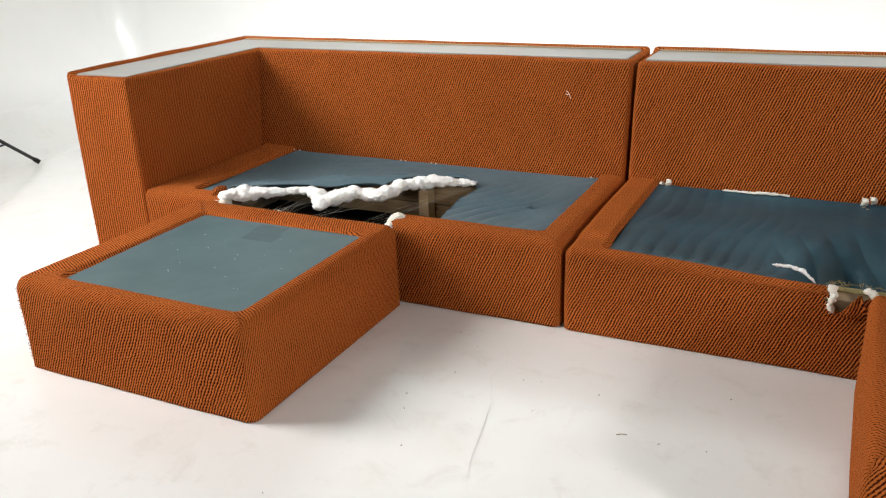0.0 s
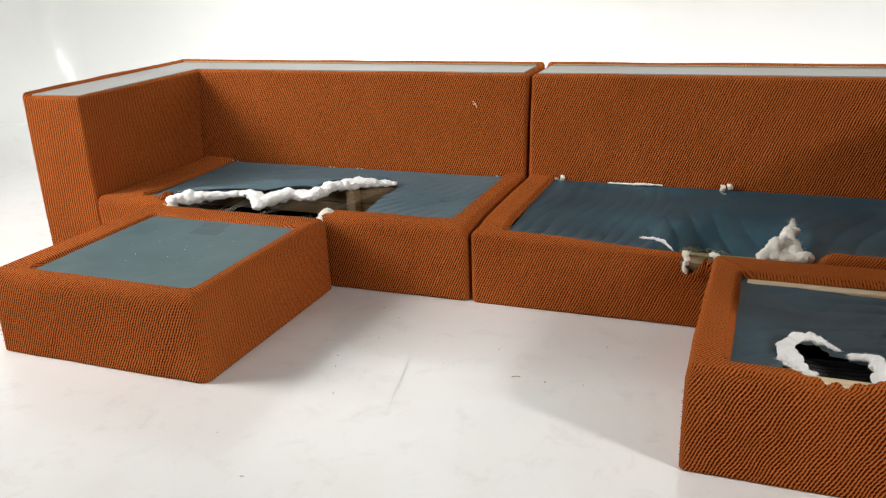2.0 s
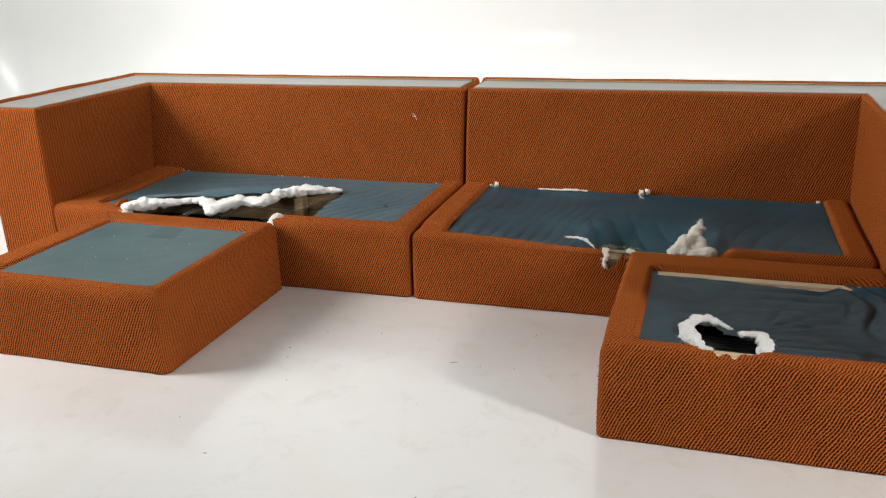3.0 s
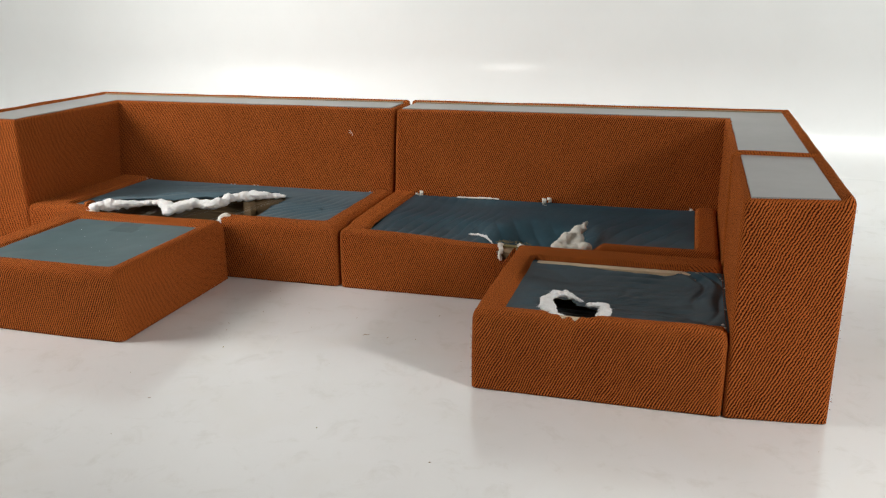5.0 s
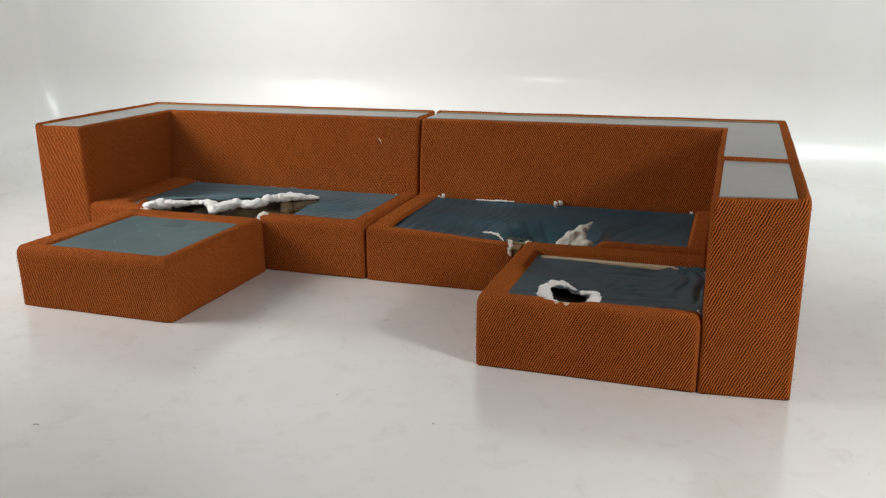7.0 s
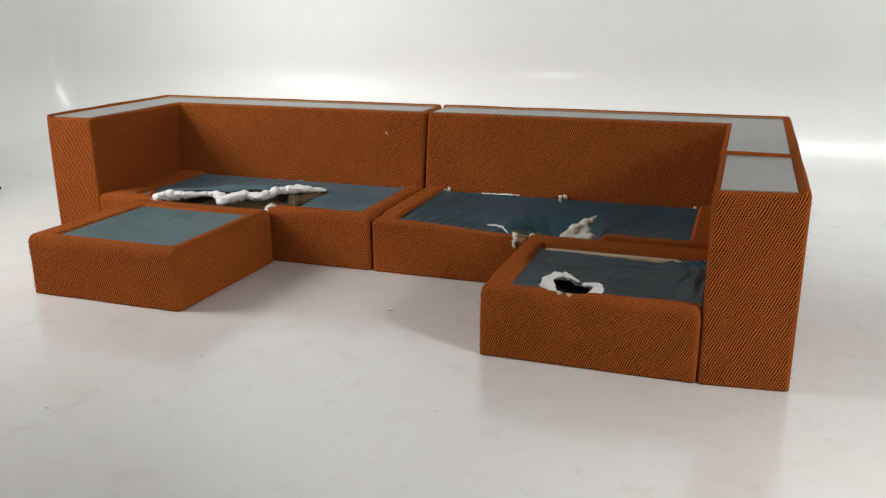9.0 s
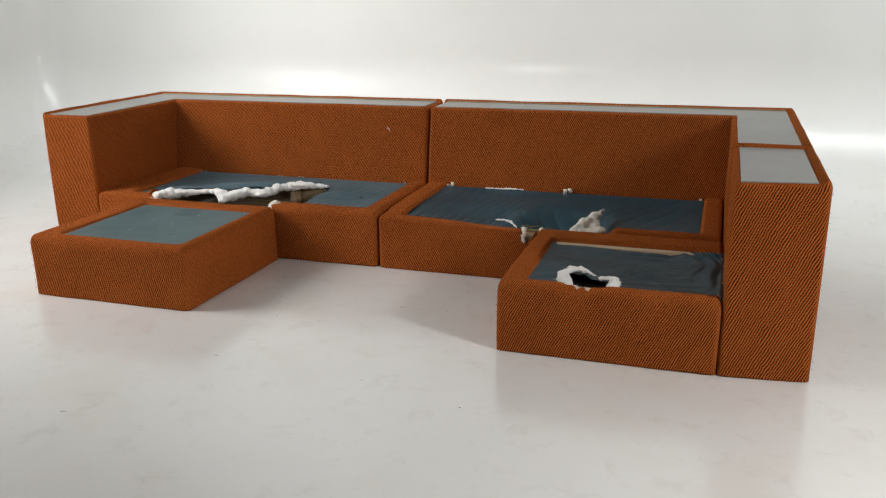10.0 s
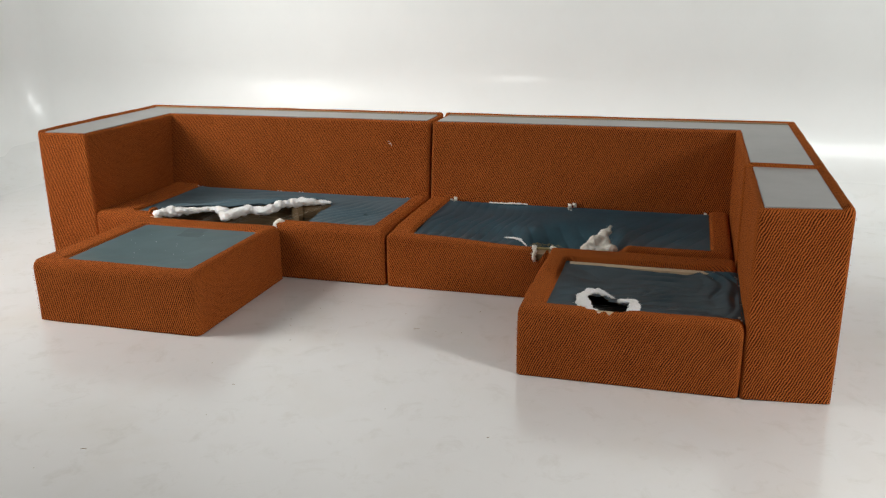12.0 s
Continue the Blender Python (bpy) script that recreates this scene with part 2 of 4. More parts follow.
def soft_block(box, r, faces="FTLR", step=0.0030, puff=0.003, slant=23, pitch=0.0082, felt=0.35, seed=1, opening=None, lip=0.014, rise=None, drop=None, lean=0.0, skew=0.0, hidden=()):
    """A block upholstered in corded cloth. box: x0 x1 y0 y1 z0 z1; r: sideways, top and bottom rounding. faces: those with a
    fine mesh (F front, T top, L left, R right); the rest is coarse. opening: x0 x1 y0 y1 cut from the top, where the cloth rolls
    inwards by lip. rise(x, y): raises the top. drop(p): marks what is torn away. lean: how far the front slopes forward at seat height. skew: how far the front falls back towards its right end. hidden: boxes inside other parts, where no cloth is laid.
    slant and pitch: the cords' angle from upright and spacing; felt: how far the top is worn smooth."""
    cord_a, cord_b = math.cos(radians(slant)), -math.sin(radians(slant))
    x0, x1, y0, y1, z0, z1 = box
    rs, rt, rb = r
    xs, ys, zs = samples(x0, x1, rs, rs, step), samples(y0, y1, rs, rs, step), samples(z0, z1, rb, rt, step * 1.6)
    coarse = lambda a: a[sorted({0, 1, 2, 3, 4, len(a) // 2, len(a) - 5, len(a) - 4, len(a) - 3, len(a) - 2, len(a) - 1})]
    verts, polys, uvs, naps_and_light, base = [], [], [], [], 0
    for face in "FTLRKB":
        fine = face in faces
        if face in "FK":
            a, b = np.meshgrid(xs if fine else coarse(xs), zs if fine else coarse(zs), indexing="ij")
            p = np.stack([a, np.full_like(a, y0 if face == "F" else y1), b], -1)
            u, v = a, b
        elif face in "LR":
            a, b = np.meshgrid(ys if fine else coarse(ys), zs if fine else coarse(zs), indexing="ij")
            p = np.stack([np.full_like(a, x0 if face == "L" else x1), a, b], -1)
            u, v = (x0 - (a - y0) if face == "L" else x1 + (a - y0)), b
        else:
            a, b = np.meshgrid(xs if fine else coarse(xs), ys if fine else coarse(ys), indexing="ij")
            p = np.stack([a, b, np.full_like(a, z1 if face == "T" else z0)], -1)
            dl, dr, df, dk = a - x0, x1 - a, b - y0, y1 - b
            near = np.argmin(np.stack([df, dl, dr, dk]), 0)
            u = np.choose(near, [a, x0 - df, x1 + df, a])
            v = z1 + np.choose(near, [df, dl, dr, dk])
        shape = a.shape
        p, u, v = p.reshape(-1, 3), u.ravel(), v.ravel()
        q = p.copy()
        lo, hi = np.array([x0 + rs, y0 + rs, z0 + rb]), np.array([x1 - rs, y1 - rs, z1 - rt])
        inner = np.clip(p, lo, hi)
        top = p[:, 2] > (z0 + z1) / 2
        rv = np.stack([np.full(len(p), rs), np.full(len(p), rs), np.where(top, rt, rb)], -1)
        d = (p - inner) / rv
        d /= np.maximum(np.linalg.norm(d, axis=1, keepdims=True), 1e-9)
        p = inner + d * rv
        nrm = d / rv
        nrm /= np.maximum(np.linalg.norm(nrm, axis=1, keepdims=True), 1e-9)
        amount = wobble(q, 0.35, seed) * puff
        # Tops are worn; left sides paint in flat frontal light; right sides calm moire.
        nap_and_light = np.clip(0.8 * np.clip(-nrm[:, 0], 0, 1) + 0.6 * np.clip(nrm[:, 0], 0, 1) + felt * np.clip(nrm[:, 2], 0, 1) + 0.25 * wobble(q, 0.2, seed + 70), 0, 1)
        if fine:
            u = u + pitch * (0.6 * wobble(q, 0.16, seed + 50) + 0.34 * wobble(q, 0.045, seed + 51))
        if skew:
            p[:, 1] += skew * np.clip((p[:, 0] - x0) / (x1 - x0), 0, 1) * np.clip((y1 - p[:, 1]) / (y1 - y0), 0, 1)
        if lean:
            p[:, 1] -= lean * np.clip((H - p[:, 2]) / (H - SEAT), 0, 1) * np.clip((y1 - p[:, 1]) / (y1 - y0), 0, 1)
        if rise is not None:
            p[:, 2] += rise(p[:, 0], p[:, 1]) * smooth01((p[:, 2] - (z1 - rt - 0.01)) / (rt + 0.008))
        if opening and face == "T":
            ox0, ox1, oy0, oy1 = opening
            cx, cy = np.abs(p[:, 0] - (ox0 + ox1) / 2) - (ox1 - ox0) / 2 + 0.01, np.abs(p[:, 1] - (oy0 + oy1) / 2) - (oy1 - oy0) / 2 + 0.01
            inside = 0.01 - np.hypot(np.maximum(cx, 0), np.maximum(cy, 0)) - np.minimum(np.maximum(cx, cy), 0)
            p[:, 2] -= lip * smooth01((inside + 0.022) / 0.022) ** 2
        p = p + nrm * amount[:, None]
        idx = np.arange(len(p)).reshape(shape)
        quad = np.stack([idx[:-1, :-1], idx[1:, :-1], idx[1:, 1:], idx[:-1, 1:]], -1).reshape(-1, 4)
        if face in "LKB":
            quad = quad[:, ::-1]
        mid = p[quad].mean(1)
        keep = np.ones(len(quad), bool)
        if opening and face == "T":
            keep &= inside[idx[:-1, :-1].ravel()] < 0
        for hx0, hx1, hy0, hy1, hz0, hz1 in hidden:
            keep &= ~((mid[:, 0] > hx0) & (mid[:, 0] < hx1) & (mid[:, 1] > hy0) & (mid[:, 1] < hy1) & (mid[:, 2] > hz0) & (mid[:, 2] < hz1))
        if drop is not None:
            keep &= ~drop(mid)
        verts.append(p)
        polys.append(quad[keep] + base)
        uvs.append(np.stack([(u * cord_a + v * cord_b) / pitch * CORD_PITCH, v * cord_a - u * cord_b], -1))
        naps_and_light.append(nap_and_light)
        base += len(p)
    return np.concatenate(verts), np.concatenate(polys), np.concatenate(uvs), np.concatenate(naps_and_light)


def block_part(name, data, mat, parent, label=""):
    """A soft block as one mesh object, with its cloth laid out in metres as UVs."""
    verts, polys, uvs, naps_and_light = data
    off = np.array(parent.location) if parent is not None else np.zeros(3)
    verts = verts - off
    # weld the shared seams
    key = np.round(verts / 4e-4).astype(np.int64)
    _, first, back = np.unique(key, axis=0, return_index=True, return_inverse=True)
    back = back.ravel()
    faces = back[polys]
    ok = (faces[:, 0] != faces[:, 1]) & (faces[:, 1] != faces[:, 2]) & (faces[:, 2] != faces[:, 3]) & (faces[:, 3] != faces[:, 0])
    ok &= (faces[:, 0] != faces[:, 2]) & (faces[:, 1] != faces[:, 3])
    faces, loops_uv = faces[ok], uvs[polys[ok]].reshape(-1, 2)
    me = bpy.data.meshes.new(name)
    me.vertices.add(len(first))
    me.vertices.foreach_set("co", verts[first].ravel())
    me.loops.add(len(faces) * 4)
    me.loops.foreach_set("vertex_index", faces.ravel())
    me.polygons.add(len(faces))
    me.polygons.foreach_set("loop_start", np.arange(len(faces)) * 4)
    me.polygons.foreach_set("use_smooth", [True] * len(faces))
    me.update(calc_edges=True)
    me.uv_layers.new(name="UVMap").data.foreach_set("uv", loops_uv.ravel())
    me.attributes.new("nap_and_light", "FLOAT", "POINT").data.foreach_set("value", naps_and_light[first].astype(np.float32))
    me.validate()
    me.materials.append(mat)
    ob = new(name, me)
    ob.parent = parent
    return tagged(ob, label) if label else ob


def in_poly(x, y, poly):
    inside = np.zeros(len(x), bool)
    for (ax, ay), (bx, by) in zip(poly, poly[1:] + poly[:1]):
        cross = ((ay > y) != (by > y)) & (x < (bx - ax) * (y - ay) / ((by - ay) or 1e-9) + ax)
        inside ^= cross
    return inside


def sheet(area, zfn, step=0.008, hole=None, jag=0.006, back=None):
    """A cloth over x0 x1 y0 y1, at the height zfn(x, y), with torn holes. back(x): draws the far edge in. Returns a bmesh."""
    x0, x1, y0, y1 = area
    xs, ys = np.linspace(x0, x1, int((x1 - x0) / step) + 1), np.linspace(y0, y1, int((y1 - y0) / step) + 1)
    a, b = [k.ravel() for k in np.meshgrid(xs, ys, indexing="ij")]
    if back is not None:
        b = y0 + (b - y0) * (back(a) - y0) / (y1 - y0)
    z = zfn(a, b)
    idx = np.arange(len(a)).reshape(len(xs), len(ys))
    quad = np.stack([idx[:-1, :-1], idx[1:, :-1], idx[1:, 1:], idx[:-1, 1:]], -1).reshape(-1, 4)
    if hole:
        mx, my = a[quad].mean(1), b[quad].mean(1)
        w = jag * np.sin(mx * 90 + np.sin(my * 60) * 2)
        for poly in hole:
            quad = quad[~in_poly(mx[: len(quad)] + w[: len(quad)], my[: len(quad)] + w[: len(quad)], poly)]
            mx, my = a[quad].mean(1), b[quad].mean(1)
            w = jag * np.sin(mx * 90 + np.sin(my * 60) * 2)
    bm = bmesh.new()
    vs = [bm.verts.new(c) for c in zip(a, b, z)]
    for q in quad.tolist():
        bm.faces.new([vs[k] for k in q])
    loose = [v for v in bm.verts if not v.link_faces]
    bmesh.ops.delete(bm, geom=loose, context="VERTS")
    if hole:
        far = 1.2 * step
        torn = [v for v in bm.verts if v.is_boundary and x0 + far < v.co.x < x1 - far and y0 + far < v.co.y < y1 - far]
        for _ in range(9):
            bmesh.ops.smooth_vert(bm, verts=torn, factor=0.5, use_axis_x=True, use_axis_y=True, use_axis_z=False)
    return bm


def lump(bm, at, size, seed, rough=0.35, sub=3):
    """One puff of wadding: a ball torn out of round at two scales."""
    made = bmesh.ops.create_icosphere(bm, subdivisions=sub, radius=1)["verts"]
    off = Vector((seed * 1.7, seed * 0.9, seed * 2.3))
    for v in made:
        n = v.co.normalized()
        k = 1 + rough * noise.noise(n * 1.6 + off) + rough * 0.6 * noise.noise(n * 4.5 + off) + rough * 0.35 * noise.noise(n * 11 + off)
        v.co = Vector(at) + Vector((n.x * size[0], n.y * size[1], n.z * size[2])) * k


def fluff(path, seed, per=0.008, fat=1.0):
    """Wadding along a path of (x, y, z, radius): overlapping puffs."""
    bm = bmesh.new()
    rnd = random.Random(seed)
    for (ax, ay, az, ar), (bx, by, bz, br) in zip(path, path[1:]):
        n = max(1, int(math.dist((ax, ay, az), (bx, by, bz)) / per))
        for k in range(n):
            t = (k + rnd.random() * 0.6) / n
            r = (ar + (br - ar) * t) * rnd.uniform(0.6, 1.0) * fat
            c = [a + (b - a) * t + rnd.uniform(-0.28, 0.28) * r for a, b in ((ax, bx), (ay, by), (az, bz))]
            lump(bm, c, (r * rnd.uniform(0.9, 1.4), r * rnd.uniform(0.8, 1.2), r * rnd.uniform(0.6, 0.95)), rnd.random() * 50, 0.22, 3)
    return bm


def fused(ob, voxel=0.0020, soften=16):
    """Fuses the puffs of wadding into one body and roughens it."""
    m = ob.modifiers.new("fuse", "REMESH")
    m.mode, m.voxel_size, m.use_smooth_shade = "VOXEL", voxel, True
    sm = ob.modifiers.new("soften", "SMOOTH")
    sm.factor, sm.iterations = 0.5, soften
    tex = bpy.data.textures.get("tufts") or bpy.data.textures.new("tufts", "CLOUDS")
    tex.noise_scale, tex.noise_depth = 0.004, 6
    d = ob.modifiers.new("tufts", "DISPLACE")
    d.texture, d.strength, d.texture_coords = tex, 0.0046, "LOCAL"
    wisps(ob)
    return ob


def wisps(ob, per=0.05):
    """Loose fibres standing off a body of wadding."""
    me, r = ob.data, random.Random(len(ob.data.vertices))
    bm = bmesh.new()
    count = max(14, int(len(me.vertices) / 642 * 40))
    for _ in range(count):
        v = me.vertices[r.randrange(len(me.vertices))]
        n = Vector((r.uniform(-1, 1), r.uniform(-1, 1), r.uniform(-0.3, 0.8))).normalized()
        length = r.uniform(0.003, 0.010)
        b = n.cross(Vector((0.3, 0.2, 1))).normalized() * length * r.uniform(-0.5, 0.5)
        tube(bm, (v.co - n * 0.004, v.co + n * length * 0.5 + b * 0.6, v.co + n * length + b), (0.00035, 0.0003, 0.00015), 3)
    child = part("loose_fibres", bm, me.materials[0], ob)
    tagged(child, kind="stuff")


def tube(bm, pts, r, sides=5):
    pts = [Vector(p) for p in pts]
    rings = []
    for k, p in enumerate(pts):
        d = (pts[min(k + 1, len(pts) - 1)] - pts[max(k - 1, 0)]).normalized()
        s = d.cross(Vector((0.13, 0.31, 1))).normalized()
        t = d.cross(s)
        rr = r[k] if isinstance(r, (list, tuple)) else r
        rings.append([bm.verts.new(p + (s * math.cos(a) + t * math.sin(a)) * rr) for a in [2 * math.pi * i / sides for i in range(sides)]])
    for a, b in zip(rings, rings[1:]):
        for i in range(sides):
            bm.faces.new((a[i], a[(i + 1) % sides], b[(i + 1) % sides], b[i]))
    bm.faces.new(rings[0][::-1])
    bm.faces.new(rings[-1])
    return bm


# ---- the studio: floor, coved walls, the unseen dark rest of the hall ----
CX0, CX1, CY0, CY1 = -4.6, 6.4, -0.6, 4.55      # the white cyclorama
HALL_Y, CEIL = -5.5, 4.6
CORNER, COVE_R = 0.22, 0.8


def outline(inset, n=16):
    """The cyclorama's plan, drawn in by inset: along the back and the left side."""
    x0, y1 = CX0 + inset, CY1 - inset
    r = CORNER * (1 - 0.7 * inset / COVE_R)
    pts = [(CX1, y1), ((CX1 + x0) / 2, y1)]
    pts += [(x0 + r + r * math.cos(radians(90 + 90 * k / n)), y1 - r + r * math.sin(radians(90 + 90 * k / n))) for k in range(n + 1)]
    return pts + [(x0, (CY0 + y1) / 2), (x0, CY0)]


bm = bmesh.new()
edge = outline(COVE_R) + [(CX0, CY0), (CX0, HALL_Y), (CX1, HALL_Y)]
bm.faces.new([bm.verts.new((x, y, 0)) for x, y in edge])
under = bmesh.ops.extrude_face_region(bm, geom=bm.faces[:])
bmesh.ops.translate(bm, vec=(0, 0, -0.1), verts=[g for g in under["geom"] if isinstance(g, bmesh.types.BMVert)])
bmesh.ops.recalc_face_normals(bm, faces=bm.faces)
tagged(part("floor", bm, PAINT, smooth=False), "satin white painted studio floor with scuffs and stains", "floor", kind="structure")

bm = bmesh.new()
rings = []
for k in range(15):
    a = radians(90 * k / 14)
    rings.append([bm.verts.new((x, y, COVE_R * (1 - math.cos(a)))) for x, y in outline(COVE_R * (1 - math.sin(a)))])
for z in (2.0, 3.2, CEIL):
    rings.append([bm.verts.new((x, y, z)) for x, y in outline(0)])
for a, b in zip(rings, rings[1:]):
    for i in range(len(a) - 1):
        bm.faces.new((a[i], b[i], b[i + 1], a[i + 1]))
tagged(part("wall_cove", bm, PAINT), "seamless white studio cyclorama wall curving into the floor", "wall", kind="structure")
# Added walls and ceiling, never in view, to cut and steer bounce light.
for name, box in (("wall_left", (CX0 - 0.1, CX0, HALL_Y, CY0 - 0.002, 0, CEIL)), ("wall_right", (CX1 + 0.002, CX1 + 0.1, HALL_Y, CY1, 0, CEIL)),
                  ("wall_front", (CX0 - 0.1, CX1 + 0.1, HALL_Y - 0.1, HALL_Y - 0.002, 0, CEIL)), ("ceiling", (CX0 - 0.1, CX1 + 0.1, HALL_Y - 0.1, CY1 + 0.1, CEIL + 0.002, CEIL + 0.1))):
    tagged(part(name, bevel_box(*box, 0), CEILING if name == "ceiling" else HALL, smooth=False), ("matt pale grey" if name == "ceiling" else "dark grey") + " painted unseen studio " + name.split("_")[0], name.split("_")[0], kind="structure")


# ---- sofa ----
H, SEAT = 0.645, 0.262          # top of arms and backs; top of the seat frames
XL, XJ, XR = -2.455, -0.622, 1.166
YB, YI, YF = 3.20, 2.93, 2.185  # back, inner face of the backs, front of the seats


def back_rise(side):
    """The outer rim of an arm or back stands proud as a roll."""
    def f(x, y):
        d = np.full(len(x), 9.0)
        for axis, at, sign in side:
            d = np.minimum(d, (at - (x if axis == "x" else y)) * sign)
        return 0.014 * smooth01(1 - np.abs(d - 0.018) / 0.024)
    return f


def frame_boards(unit, x0, x1, y0, y1, braces=()):
    """Pine boards round the inside of a seat frame, and the black lining under it."""
    t = 0.02
    part("frame_board", local(bevel_box(x0, x1, y0, y0 + t, 0.03, 0.20), unit), WOOD, unit, "pine frame board", False)
    part("frame_board", local(bevel_box(x0, x1, y1 - t, y1, 0.03, 0.225), unit), WOOD, unit, "pine frame board", False)
    part("frame_board", local(bevel_box(x0, x0 + t, y0 + t + 0.002, y1 - t - 0.002, 0.03, 0.22), unit), WOOD, unit, "pine frame board", False)
    part("frame_board", local(bevel_box(x1 - t, x1, y0 + t + 0.002, y1 - t - 0.002, 0.03, 0.22), unit), WOOD, unit, "pine frame board", False)
    part("bottom_lining", local(bevel_box(x0 - 0.01, x1 + 0.01, y0 - 0.01, y1 + 0.01, 0.018, 0.026, 0), unit), BLACK, unit, "black lining cloth", False)
    for b in braces:
        part("brace", local(bevel_box(*b), unit), WOOD, unit, "pine brace", False)


def folds(x, y, angle, size, warp, seed):
    """Ridged folds running along one direction, broken up along their length."""
    c, s = math.cos(radians(angle)), math.sin(radians(angle))
    p = np.stack([x, y, np.zeros_like(x)], -1)
    w = wobble(p, warp, seed)
    across = (-x * s + y * c) / size + 1.2 * w
    mask = smooth01(0.5 + 1.1 * wobble(p, warp * 1.3, seed + 9))
    return (np.abs(np.sin(math.pi * across)) ** 0.7 - 0.5) * mask


def gathers(x, y, cx, cy, count, reach, seed):
    """Folds that run together at one point."""
    p = np.stack([x, y, np.zeros_like(x)], -1)
    d = np.hypot(x - cx, y - cy)
    turn = np.arctan2(y - cy, x - cx) * count / math.pi + 0.9 * wobble(p, 0.35, seed)
    mask = smooth01(0.55 + 1.0 * wobble(p, 0.4, seed + 5))
    return (np.abs(np.sin(math.pi * turn)) ** 0.6 - 0.5) * mask * smooth01(d / 0.1) * np.exp(-(d / reach) ** 2)


def edge_fall(x, y, area, width):
    d = np.minimum(np.minimum(x - area[0], area[1] - x), np.minimum(y - area[2], area[3] - y))
    return smooth01(d / width)


# --- sofa unit with its arm ---
unit_a = base_empty("sofa_unit", (-1.53, 2.69, 0), "rust orange corded sofa unit with arm, seat torn open", "sofa", "modular sofa")
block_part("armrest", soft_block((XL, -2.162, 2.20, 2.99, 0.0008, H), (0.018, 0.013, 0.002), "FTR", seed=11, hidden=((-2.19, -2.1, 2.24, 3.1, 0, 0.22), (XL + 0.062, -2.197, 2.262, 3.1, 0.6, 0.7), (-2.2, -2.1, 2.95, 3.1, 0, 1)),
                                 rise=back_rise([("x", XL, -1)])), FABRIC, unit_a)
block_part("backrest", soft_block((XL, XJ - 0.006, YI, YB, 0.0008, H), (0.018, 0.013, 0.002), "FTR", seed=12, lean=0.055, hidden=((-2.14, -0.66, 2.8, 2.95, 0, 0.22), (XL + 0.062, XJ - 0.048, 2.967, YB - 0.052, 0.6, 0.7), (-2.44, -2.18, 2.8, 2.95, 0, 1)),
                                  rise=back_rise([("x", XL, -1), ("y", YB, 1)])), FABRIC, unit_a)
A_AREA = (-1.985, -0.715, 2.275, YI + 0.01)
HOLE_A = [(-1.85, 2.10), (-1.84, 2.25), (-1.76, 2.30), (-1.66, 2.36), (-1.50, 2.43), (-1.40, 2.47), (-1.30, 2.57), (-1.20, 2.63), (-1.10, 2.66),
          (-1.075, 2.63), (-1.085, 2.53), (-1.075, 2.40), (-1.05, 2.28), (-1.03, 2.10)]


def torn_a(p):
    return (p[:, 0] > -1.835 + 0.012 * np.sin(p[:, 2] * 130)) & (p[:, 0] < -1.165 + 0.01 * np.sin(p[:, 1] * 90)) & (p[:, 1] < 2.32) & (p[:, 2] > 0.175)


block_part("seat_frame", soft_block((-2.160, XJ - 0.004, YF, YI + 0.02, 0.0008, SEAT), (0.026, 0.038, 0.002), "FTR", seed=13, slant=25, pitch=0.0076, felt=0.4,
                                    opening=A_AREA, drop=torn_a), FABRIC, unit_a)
frame_boards(unit_a, -2.10, -0.68, 2.205, 2.915, ((-2.078, -0.702, 2.655, 2.675, 0.105, 0.160), (-2.078, -0.702, 2.657, 2.677, 0.163, 0.234), (-1.285, -1.245, 2.60, 2.652, 0.028, 0.228), (-1.04, -1.015, 2.228, 2.618, 0.028, 0.215)))


def cloth_a(x, y):
    z = 0.246 - 0.006 * edge_fall(x, y, A_AREA, 0.15)
    edge = np.interp(x, [-1.85, -1.76, -1.50, -1.30, -1.10], [2.24, 2.30, 2.43, 2.57, 2.66])
    back = np.clip(y - edge, 0, 1)
    lift = smooth01((x + 1.93) / 0.12) * smooth01((-1.07 - x) / 0.07)
    wide = np.interp(x, [-1.88, -1.72, -1.55, -1.42, -1.2, -1.08], [0.05, 0.085, 0.13, 0.10, 0.06, 0.035]) + 0.012 * np.sin(x * 31)
    z = z + lift * (0.046 * smooth01((wide - back) / 0.03) * (0.65 + 0.35 * np.clip(back / wide, 0, 1)) + 0.020 * folds(x, y, 33, 0.085, 0.6, 4) * np.exp(-(back / 0.10) ** 2))
    return z + 0.020 * folds(x, y, 62, 0.05, 0.5, 5) * np.exp(-((x + 0.95) ** 2 + (y - 2.46) ** 2) / 0.035) + 0.002 * folds(x, y, 20, 0.09, 0.3, 6)


part("seat_lining", local(sheet(A_AREA, cloth_a, 0.0045, [HOLE_A], 0.0025), unit_a), CLOTH_PALE, unit_a, "pale slate blue lining cloth, ripped open")
fused(part("wadding", local(fluff([(-1.82, 2.215, 0.262, 0.018), (-1.76, 2.27, 0.264, 0.022), (-1.66, 2.33, 0.262, 0.013), (-1.58, 2.37, 0.262, 0.014), (-1.52, 2.355, 0.256, 0.024), (-1.50, 2.30, 0.236, 0.015), (-1.47, 2.385, 0.256, 0.024),
                             (-1.40, 2.43, 0.260, 0.020), (-1.35, 2.42, 0.250, 0.022), (-1.30, 2.53, 0.262, 0.020), (-1.22, 2.59, 0.264, 0.021), (-1.12, 2.645, 0.260, 0.013), (-1.085, 2.65, 0.256, 0.009)], 5, 0.006, 1.3), unit_a),
     WADDING, unit_a, "torn white polyester wadding"))
